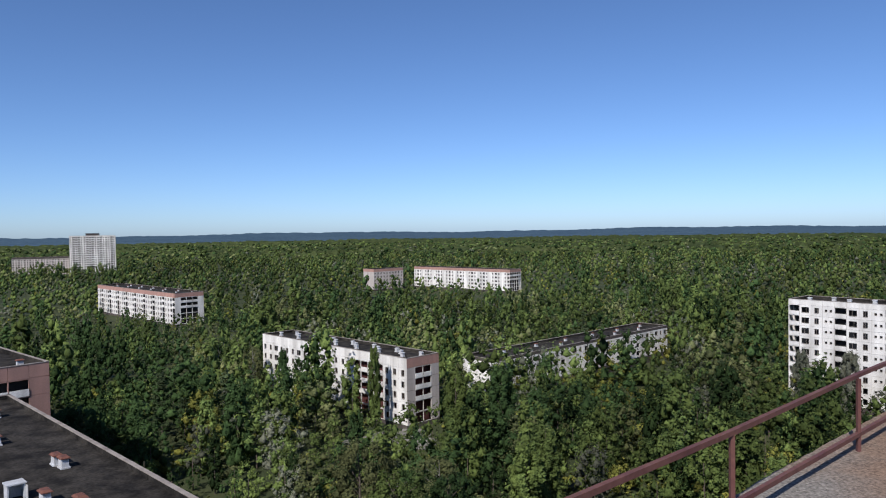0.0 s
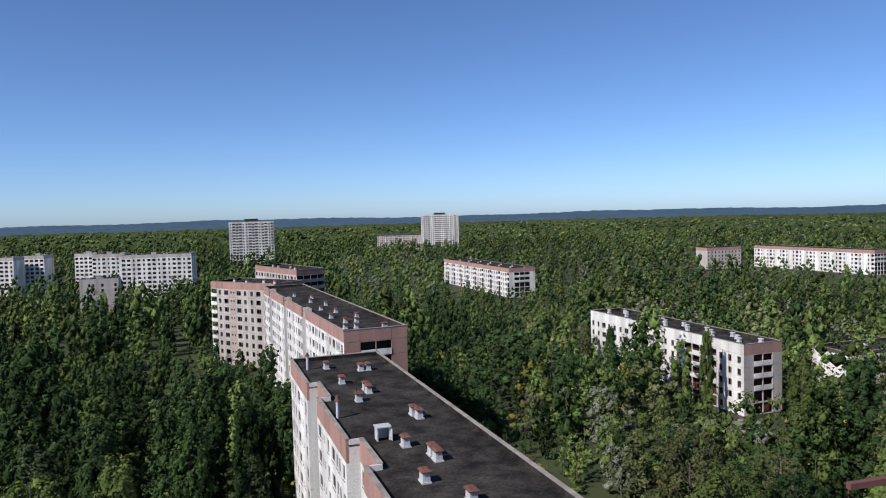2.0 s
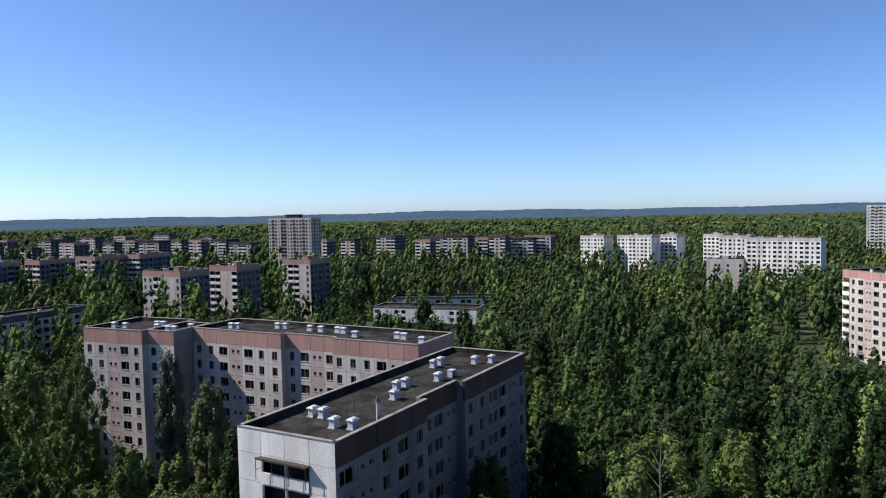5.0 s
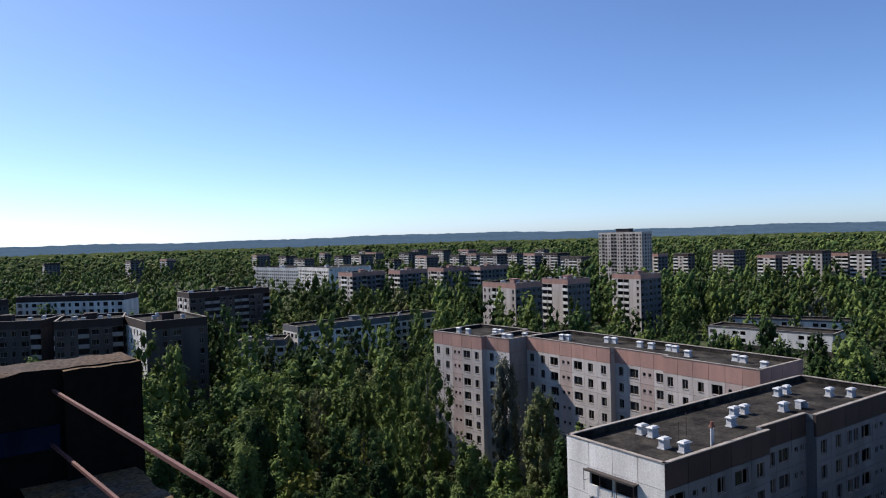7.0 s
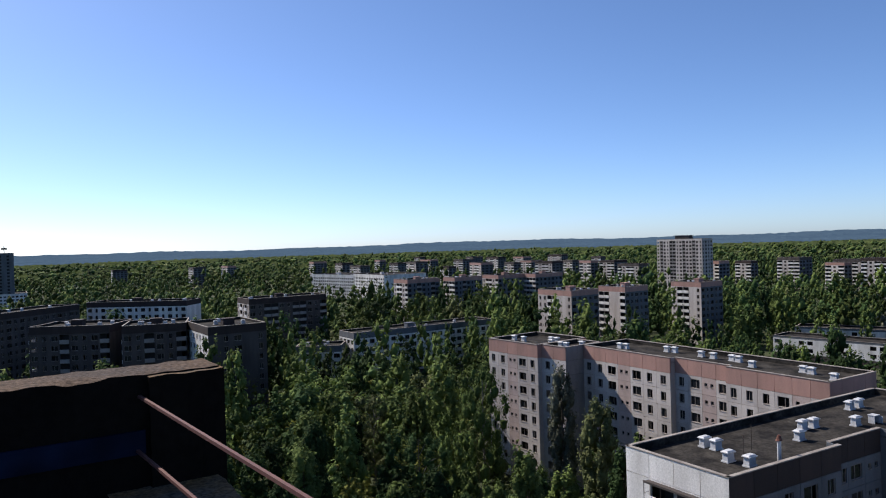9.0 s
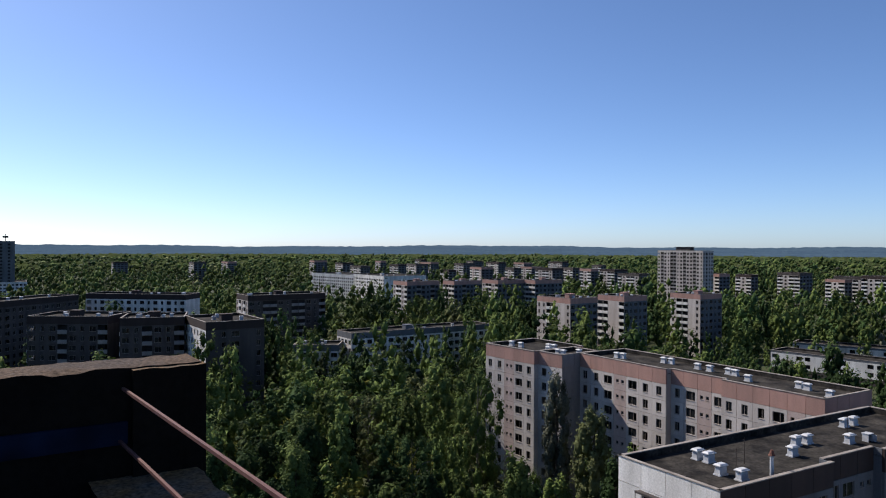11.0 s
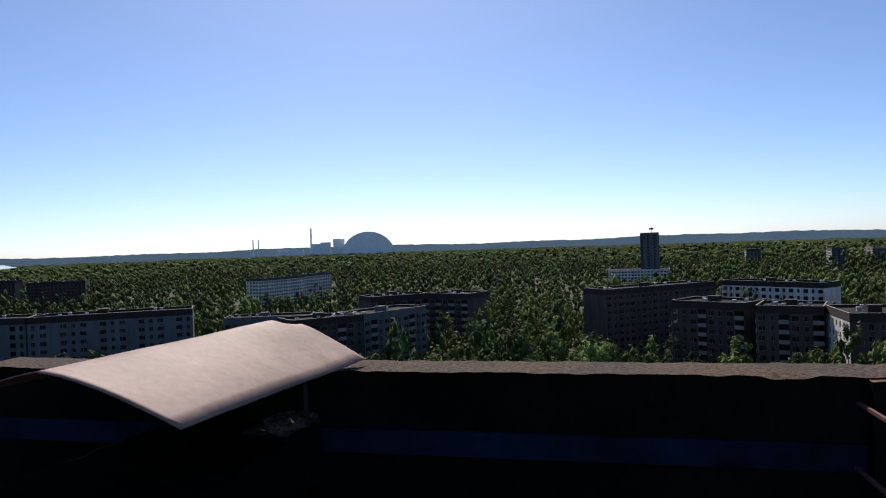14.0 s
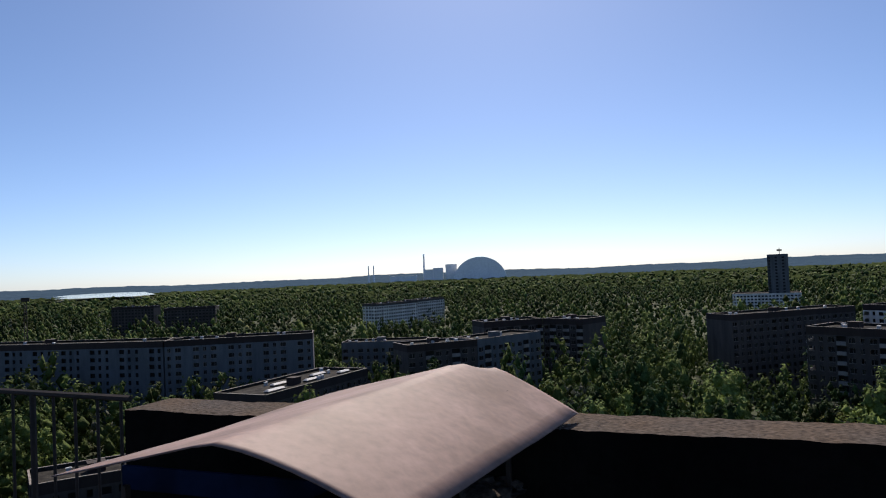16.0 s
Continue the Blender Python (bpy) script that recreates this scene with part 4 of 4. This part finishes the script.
    s.tube([(k, k, i * 3.1), (-k, k, i * 3.1 + 3.1)], 0.07, 4)
part("lattice", s.mesh("lattice", IRON), mast_root)
s = Shape()
s.box(-1.6, -0.5, 43.6, 1.6, 0.5, 45.2)
part("lamp_frame", s.mesh("lamp_frame", IRON), mast_root)
mast_root.matrix_basis = pose(39.4, -351, 0)

# ---- ground, yard, water, ridges ----
def ground_z(x, y):
    r = math.hypot(x, y)
    k = min(1.0, max(0.0, (r - 2300) / 2500))
    yaw = math.degrees(math.atan2(-x, y))
    hill = math.exp(-(((yaw - 85) / 45) ** 2)) * 12
    return k * k * (24 + hill + 5 * math.sin(yaw * 0.21) + 2.5 * math.sin(yaw * 0.63 + 1))


verts, faces = [], []
radii = [0, 60, 150, 300, 600, 1000, 1600, 2300, 2700, 3100, 3500, 3900, 4300, 4800]
ANG = 120
for r in radii[1:]:
    for j in range(ANG):
        g = 2 * math.pi * j / ANG
        x, y = r * math.cos(g), r * math.sin(g)
        verts.append((x, y, ground_z(x, y)))
verts.append((0, 0, 0))
for j in range(ANG):
    faces.append((len(verts) - 1, j, (j + 1) % ANG))
for i in range(len(radii) - 2):
    for j in range(ANG):
        o, u = i * ANG, (i + 1) * ANG
        faces.append((o + j, u + j, u + (j + 1) % ANG, o + (j + 1) % ANG))
tagged(new("ground", mesh_from("ground", verts, faces, [SOIL])), "overgrown woodland ground with grass and soil", "ground", kind="structure")
yard = Shape()
rg = random.Random(8)
for i in range(70):
    x, y, w = rg.uniform(-10, 10), rg.uniform(-8, 8), rg.uniform(0.7, 1.7)
    yard.box(x - w, y - w * 0.8, 0, x + w, y + w * 0.8, rg.uniform(0.1, 0.5))
tagged(part("broken_yard", yard.mesh("broken_yard", RUBBLE), None, pose(-2, 163, 0, 0, 0, 35)), "broken concrete slabs of an overgrown yard", "yard", kind="structure")
lake = [(120, -2030), (-20, -1960), (-75, -2150), (-60, -2900), (60, -3150), (190, -2950), (215, -2600), (150, -2300), (175, -2120)]
tagged(new("reservoir", mesh_from("reservoir", [(x, y, 19.0) for x, y in lake], [tuple(range(len(lake)))], [WATER])), "pale water of a distant reservoir", "water", kind="structure")


# ---- trees ----
def ball(level):
    """Corners and triangles of a small round form: 8, 20 or 80 faces."""
    bm = bmesh.new()
    if level:
        bmesh.ops.create_icosphere(bm, subdivisions=level, radius=1)
        v, f = np.array([p.co[:] for p in bm.verts]), np.array([[q.index for q in p.verts] for p in bm.faces])
    else:
        v = np.array([(1, 0, 0), (0, 1, 0), (-1, 0, 0), (0, -1, 0), (0, 0, 1), (0, 0, -0.8)], float)
        f = np.array([(0, 1, 4), (1, 2, 4), (2, 3, 4), (3, 0, 4), (1, 0, 5), (2, 1, 5), (3, 2, 5), (0, 3, 5)])
    bm.free()
    return v, f


BALLS = [ball(k) for k in (0, 1, 2)]


def crown(kind, boughs, level, leaves, size, seed):
    """Leafy boughs round a stem, each an uneven clump wrapped in loose leaf sprays: corners, triangles and each triangle's shade of green.
    The crown is 1 high and starts at 0."""
    r = np.random.RandomState(seed)
    width, lump, tall = {"poplar": (0.13, 0.062, 2.2), "spruce": (0.19, 0.075, 0.8), "broad": (0.33, 0.112, 1.30), "shrub": (0.55, 0.30, 0.8)}[kind]
    lump *= (24 / boughs) ** (0.36 if kind == "broad" else 0.30)

    def reach(h):
        if kind == "spruce":
            return width * (1.05 - h)
        if kind == "poplar":
            return width * np.sin(np.pi * np.clip(h * 0.80 + 0.16, 0, 1)) ** 0.6
        return width * np.sin(np.pi * np.clip(h * 0.74 + 0.18, 0, 1)) ** 0.7

    hs = (np.arange(boughs) + r.uniform(0.1, 0.9, boughs)) / boughs * 0.90 + 0.04
    rad = lump * r.uniform(0.62, 1.25, boughs) * (1.15 - 0.45 * hs)
    ang = np.arange(boughs) * 2.39996 + r.uniform(-0.6, 0.6, boughs)
    lean = 1 + 0.32 * np.cos(ang - r.uniform(0, 6.28)) * (kind != "poplar")
    far = reach(hs) * np.sqrt(r.uniform(0.22, 1.0, boughs)) * lean
    cen = np.stack([far * np.cos(ang), far * np.sin(ang), np.minimum(hs, 1.0 - rad * tall * 0.7)], 1)
    sv, sf = BALLS[level]
    vs, fs, tn, n = [], [], [], 0
    green = r.uniform(-0.15, 0.15, boughs)
    for c, q, gk in zip(cen, rad, green):
        form = np.array([1, 1, tall])
        bump = 1 + r.uniform(-0.40, 0.40, len(sv))
        vs.append(c + sv * form * q * ((0.84 if kind == "poplar" else 0.64) if leaves else 1.0) * bump[:, None])
        fs.append(sf + n)
        tn.append(np.full(len(sf), gk) + r.uniform(-0.06, 0.06, len(sf)))
        n += len(sv)
        if leaves:
            d = r.normal(size=(leaves, 3)) + np.array([c[0], c[1], 0.06]) / (np.hypot(c[0], c[1]) + 0.05) * 0.55
            d /= np.linalg.norm(d, axis=1)[:, None]
            d[:, 2] = np.where(d[:, 2] < -0.3, -d[:, 2], d[:, 2])
            p = c + d * form * q * r.uniform(0.55, 1.45, leaves)[:, None]
            whole = p - np.array([0, 0, 0.42])
            whole *= np.array([1, 1, 0.35 if kind == "poplar" else 0.8])
            whole /= np.linalg.norm(whole, axis=1)[:, None] + 1e-6
            nrm = d * 0.80 + whole * 0.30 + r.normal(size=(leaves, 3)) * 0.36
            nrm /= np.linalg.norm(nrm, axis=1)[:, None]
            t = np.cross(nrm, r.normal(size=(leaves, 3)))
            t /= np.linalg.norm(t, axis=1)[:, None]
            b = np.cross(nrm, t)
            k = size * r.uniform(0.5, 1.35, leaves)[:, None]
            e = r.uniform(0.6, 1.1, (3, leaves, 1))
            vs.append(np.stack([p - t * k * e[0] - b * k * 0.45, p + t * k * e[1] - b * k * 0.3, p + b * k * 0.9 * e[2]], 1).reshape(-1, 3))
            fs.append(n + np.arange(leaves * 3).reshape(-1, 3))
            tn.append(gk + r.uniform(-0.12, 0.12, leaves))
            n += leaves * 3
    return np.concatenate(vs), np.concatenate(fs).astype(np.int32), np.concatenate(tn), cen


def leaf_mesh(name, verts, tris, tones, material):
    n = len(tris)
    me = bpy.data.meshes.new(name)
    me.vertices.add(len(verts))
    me.vertices.foreach_set("co", np.ascontiguousarray(verts, dtype=np.float32).ravel())
    me.loops.add(n * 3)
    me.loops.foreach_set("vertex_index", np.ascontiguousarray(tris, dtype=np.int32).ravel())
    me.polygons.add(n)
    me.polygons.foreach_set("loop_start", np.arange(0, n * 3, 3, dtype=np.int32))
    me.materials.append(material)
    me.update(calc_edges=True)
    me.polygons.foreach_set("use_smooth", np.ones(n, dtype=bool))
    me.attributes.new("tone", "FLOAT", "FACE").data.foreach_set("value", np.ascontiguousarray(tones, dtype=np.float32))
    return me


def trunk_mesh(kind, cen, base_h, top, seed):
    rg = random.Random(seed)
    s = Shape()
    r0 = 0.016 * top
    bend = [(0, 0, 0), (rg.uniform(-0.15, 0.15), rg.uniform(-0.15, 0.15), top * 0.35), (rg.uniform(-0.3, 0.3), rg.uniform(-0.3, 0.3), top * 0.7), (0, 0, top * 0.97)]
    s.tube(bend, r0, 6, r2=0.03)
    for c in cen[:: (2 if kind == "broad" else 4)]:
        z = base_h + c[2] * (top - base_h)
        h = (top - base_h)
        s.tube([(0, 0, max(1.0, z - h * 0.16)), (c[0] * h * 0.5, c[1] * h * 0.5, z - h * 0.06), (c[0] * h, c[1] * h, z)], r0 * 0.24, 4, r2=0.02)
    return s.mesh("trunk", BIRCH if seed % 3 == 0 and kind == "broad" else BARK)


def inside(x, y, margin):
    for (ox, oy), along, length, depth in footprints:
        g = radians(along)
        dx, dy = x - ox, y - oy
        p, q = dx * math.cos(g) + dy * math.sin(g), -dx * math.sin(g) + dy * math.cos(g)
        if -margin < p < length + margin and -margin < q < depth + margin:
            return True
    return (x + 2) ** 2 + (y - 163) ** 2 < 120


SPECIES = [("broad", 0, 14.5), ("broad", 1, 13.5), ("broad", 2, 15), ("poplar", 0, 20), ("poplar", 1, 18.5), ("broad", 3, 11), ("broad", 4, 13.5), ("spruce", None, 15), ("broad", 0, 17)]
WEIGHTS = [0.20, 0.15, 0.14, 0.14, 0.12, 0.09, 0.06, 0.04, 0.08]
WORDS = {"broad": "broad-leaved tree", "poplar": "tall columnar poplar", "spruce": "dark conifer"}
TINT = ["mid-green", "deep green", "olive green", "yellow-green", "grey-green"]
rt = random.Random(21)


def scatter(r0, r1, step, yaw0=-45, yaw1=200, margin=3.5, glades=True):
    """Jittered places in a ring."""
    out = []
    n = int(r1 / step) + 1
    for i in range(-n, n + 1):
        for j in range(-n, n + 1):
            x, y = (i + rt.uniform(-0.48, 0.48)) * step, (j + rt.uniform(-0.48, 0.48)) * step
            r = math.hypot(x, y)
            if not r0 <= r < r1:
                continue
            yaw = math.degrees(math.atan2(-x, y))
            if yaw < -80:
                yaw += 360
            if not yaw0 < yaw < yaw1:
                continue
            if inside(x, y, margin):
                continue
            # glades
            if glades and noise.noise(Vector((x * 0.018, y * 0.018, 7))) < -0.42:
                continue
            if x < 215 and x > -80 and -3150 < y < -1950 and r > 1900:
                continue
            out.append((x, y, r))
    return out


LOW = ((-236, -47, 30, 1.0), (83, 238, 17, 1.25), (61, 219, 17, 1.2), (39, 199, 17, 1.0), (0, 165, 20, 0.5), (-150, -102, 36, 1.0), (-3, 148, 18, 0.35), (-126, -6, 34, 0.6), (-255, 78, 72, 0.52), (-135, 345, 80, 0.5), (-140, 160, 52, 0.62), (-35, 118, 26, 0.55), (55, 490, 85, 0.55), (-355, 305, 100, 0.8), (95, 165, 32, 1.0), (-190, -170, 60, 0.7), (-30, -255, 60, 0.8), (-200, -540, 60, 0.6), (-520, -200, 80, 0.6), (-470, -450, 70, 0.6), (12, -132, 34, 0.6))


def growth(x, y):
    """How tall the wood stands here."""
    yaw = math.degrees(math.atan2(-x, y)) % 360
    yaw = yaw if yaw < 280 else yaw - 360
    g = 0.95 + 0.13 * min(1.0, max(0.0, (yaw - 25) / 50))
    if 55 < yaw < 130 and math.hypot(x, y) > 330:
        g *= 1.12 if math.hypot(x, y) < 540 else 1.05
    if math.hypot(x, y) > 430:
        g *= 0.93
    for cx, cy, cr, f in LOW:
        d = math.hypot(x - cx, y - cy) / cr
        if d < 1:
            g *= f + (1 - f) * d ** 3
    g *= 1 + 0.25 * noise.noise(Vector((x * 0.02, y * 0.02, 4)))
    return g


def pick(x, y):
    """Species vary in drifts."""
    q = noise.noise(Vector((x * 0.012, y * 0.012, 1)))
    w = list(WEIGHTS)
    yaw = math.degrees(math.atan2(-x, y)) % 360
    if q > 0.1:
        w[3] *= 2.6
        w[4] *= 2.6
    if 30 < yaw < 200:
        w[3] *= 2.2
        w[4] *= 2.2
    else:
        w[3] *= 0.9
        w[4] *= 0.9
        w[7] *= 0.3
    if 16 < yaw < 80 and math.hypot(x, y) < 300:
        # a stand of poplars and deep green crowns, darker also for the blocks' shadow
        w[0] *= 0.22
        w[1] *= 3.0
        w[2] *= 0.25
        w[3] *= 0.7
        w[4] *= 2.4
        w[5] *= 0.12
        w[6] *= 0.1
        w[7] *= 2.2
        w[8] *= 0.2
    if 35 < yaw < 200 and math.hypot(x, y) > 430:
        # pine forest round the town
        w[0] *= 0.7
        w[1] *= 2.2
        w[2] *= 0.6
        w[5] *= 0.25
        w[6] *= 0.3
        w[7] *= 5.0
    elif 95 < yaw < 200:
        w[0] *= 0.7
        w[1] *= 2.0
        w[2] *= 0.6
        w[6] *= 0.25
    if q < -0.2:
        w[7] *= 2.5
        w[1] *= 1.6
    return rt.choices(range(len(SPECIES)), w)[0]


near_places = scatter(60, 112, 8.2)
near_places.sort(key=lambda p: p[2])
protos = {}
NEAR_MAX = 240
rest = []
for x, y, r in near_places:
    k = pick(x, y)
    if NEAR_MAX <= 0:
        rest.append((x, y, r, k))
        continue
    NEAR_MAX -= 1
    kind, tint, height = SPECIES[k]
    variant = rt.randrange(3)
    key = (k, variant)
    wide = rt.uniform(0.85, 1.2) * growth(x, y) ** 0.6
    m = pose(x, y, -0.05, 0, 0, rt.uniform(0, 360)) @ Matrix.Diagonal((wide, wide, rt.uniform(0.68, 1.22) * growth(x, y), 1))
    if key not in protos:
        cv, ct, cg, cen = crown(kind, 54, 1, 92, 0.0155, 40 + k * 3 + variant)
        base_h = height * (0.10 if kind != "broad" else 0.17)
        root = tagged(new("tree"), WORDS[kind] + (" with %s leaves in the wood" % TINT[tint] if tint is not None else " with drooping boughs in the wood"), "tree", "trees of the wood")
        part("trunk", trunk_mesh(kind, cen, base_h, height, k * 2 + variant), root)
        part("crown", leaf_mesh("crown", cv * (height - base_h) + np.array([0, 0, base_h]), ct, cg + rt.uniform(0.1, 0.9), LEAVES[tint] if tint is not None else NEEDLE), root)
        root.matrix_basis = m
        protos[key] = root
    else:
        ob = copy_thing(protos[key], pose(0, 0, 0))
        ob.matrix_basis = m
# tall trees that stand clear of the others
for x, y, kind, tint, height, wide in ((-133, -18, "broad", 0, 26, 0.66), (-127, -3.3, "poplar", 4, 26.5, 0.78), (-111, 2.5, "poplar", 2, 24.5, 0.95), (-116, -27, "broad", 1, 17, 0.9), (-143, -42, "broad", 2, 18, 0.9), (-50, 222, "broad", 0, 17, 0.9), (-57, 227, "broad", 1, 16.5, 0.9), (-44, 215, "broad", 2, 15, 0.9), (-6.5, 172, "poplar", 0, 21, 0.6), (-32, 196, "poplar", 1, 17, 0.8), (19.6, 138.6, "poplar", 1, 22, 1.15), (10.5, 139, "poplar", 0, 20.5, 1.1), (26, 136, "poplar", 1, 18, 1.2), (97, 168, "poplar", 4, 18, 1.0), (104, 160, "poplar", 4, 19, 1.0)):
    cv, ct, cg, cen = crown(kind, 56, 1, 96, 0.0125, int(abs(x) + height))
    base_h = height * 0.14
    root = tagged(new("tree"), "tall %s standing clear with %s leaves" % (WORDS[kind], TINT[tint]), "tree", "tall single trees")
    part("trunk", trunk_mesh(kind, cen, base_h, height, 3), root)
    part("crown", leaf_mesh("crown", cv * (height - base_h) + np.array([0, 0, base_h]), ct, cg + 0.6, LEAVES[tint]), root)
    root.matrix_basis = pose(x, y, -0.05, 0, 0, x * 7) @ Matrix.Diagonal((wide, wide, 1, 1))
rest += [(x, y, r, pick(x, y)) for x, y, r in scatter(112, 205, 8.4)]
rest += [(x, y, r, pick(x, y)) for x, y, r in scatter(205, 430, 9.4)]
rest += [(x, y, r, pick(x, y)) for x, y, r in scatter(430, 1150, 13.6)]
rest += [(x, y, r, pick(x, y)) for x, y, r in scatter(1150, 2150, 22.0)]
# undergrowth
rest += [(x, y, r, -1) for x, y, r in scatter(60, 240, 8.0, margin=1.5, glades=False)]


def lod(r):
    """Boughs, fineness of a bough, leaf sprays on each and their size, by distance."""
    return (28, 0, 34, 0.0215) if r < 150 else (22, 0, 24, 0.026) if r < 205 else (13, 0, 10, 0.038) if r < 430 else (5, 0, 3, 0.055) if r < 1150 else (2, 0, 1, 0.2)


bank, groups = {}, {}
for x, y, r, k in rest:
    kind, tint, height = SPECIES[k] if k >= 0 else ("shrub", rt.choice((0, 0, 2, 3)), 4.2)
    level = lod(r) if k >= 0 else (4, 1, 12, 0.12)
    variant = rt.randrange(5)
    key = (kind, level, variant)
    if key not in bank:
        bank[key] = crown(kind, *level, 90 + variant)[:3]
    cv, ct, cg = bank[key]
    h = height * rt.triangular(0.5, 1.32, 0.95) * growth(x, y)
    base_h = h * (0.07 if kind != "broad" else 0.10) if k >= 0 else 0.0
    g, w = rt.uniform(0, 6.28), rt.uniform(0.85, 1.3) * (2.0 if r > 1150 else 1.12 if r > 430 else 1.0)
    rot = np.array([[math.cos(g) * w, -math.sin(g) * w, 0], [math.sin(g) * w, math.cos(g) * w, 0], [0, 0, 1]])
    ring = 0 if r < 205 else 1 if r < 430 else 2
    groups.setdefault((ring, tint if tint is not None else 9), []).append(((cv @ rot.T) * (h - base_h) + np.array([x, y, base_h]), ct, cg + 0.55 * noise.noise(Vector((x * 0.006, y * 0.006, 9))) + rt.choice((rt.uniform(-0.1, 0.5), rt.uniform(0.3, 0.8), rt.uniform(0.6, 1.25)))))
for (ring, tint), items in sorted(groups.items()):
    offs = np.cumsum([0] + [len(v) for v, _, _ in items])
    me = leaf_mesh("woodland", np.concatenate([v for v, _, _ in items]), np.concatenate([c + o for (_, c, _), o in zip(items, offs)]), np.concatenate([tn for _, _, tn in items]), LEAVES[tint] if tint < 9 else NEEDLE)
    tagged(new("woodland", me), "%s treetops of the %s" % (TINT[tint] if tint < 9 else "dark conifer", ("wood between the blocks", "wood beyond the blocks", "forest round the town")[ring]), "trees", kind="stuff")
# bare trunks of the middle ring
s = Shape()
for x, y, r, k in rest:
    if r < 205 and k >= 0:
        h = SPECIES[k][2] * 0.5
        s.tube([(x, y, 0), (x, y, h)], 0.16, 4, r2=0.05)
tagged(new("woodland_trunks", s.mesh("woodland_trunks", BARK)), "grey-brown trunks in the wood", "trees", kind="stuff")

# ---- forest to the horizon ----
def canopy(r0, r1, nr, na, yaw0, yaw1, top, rough, material, name, label):
    gr = r0 * (r1 / r0) ** (np.arange(nr) / (nr - 1))
    ga = np.radians(np.linspace(yaw0, yaw1, na))
    vs = []
    rs = np.random.RandomState(5)
    jit = rs.uniform(-1, 1, (nr, na))
    for i, r in enumerate(gr):
        for j, g in enumerate(ga):
            x, y = -math.sin(g) * r, math.cos(g) * r
            z = ground_z(x, y)
            if x > -82 and -3150 < y < -1950 and x < 215:
                h = -30 if not (ground_z(x, y) > 30) else 2
            else:
                h = top + jit[i, j] * rough + noise.noise(Vector((x * 0.004, y * 0.004, 2))) * rough * 0.8
                if i == 0:
                    h = 2
            vs.append((x, y, z + h))
    idx = np.arange(nr * na).reshape(nr, na)
    fs = np.stack([idx[:-1, :-1], idx[:-1, 1:], idx[1:, 1:], idx[1:, :-1]], -1).reshape(-1, 4).tolist()
    tagged(new(name, mesh_from(name, vs, fs, [material])), label, "forest", kind="stuff")


canopy(1250, 3000, 64, 1100, -48, 203, 9.0, 4.5, CANOPY, "far_forest", "unbroken green forest beyond the town")
canopy(2950, 4780, 26, 700, -48, 203, 12.0, 2.5, RIDGE, "forest_ridge", "forest ridge on the horizon, coloured and glowing blue for haze")
canopy(900, 4780, 20, 60, 203, 312, 12.0, 2.5, CANOPY, "forest_behind", "forest behind the viewpoint")
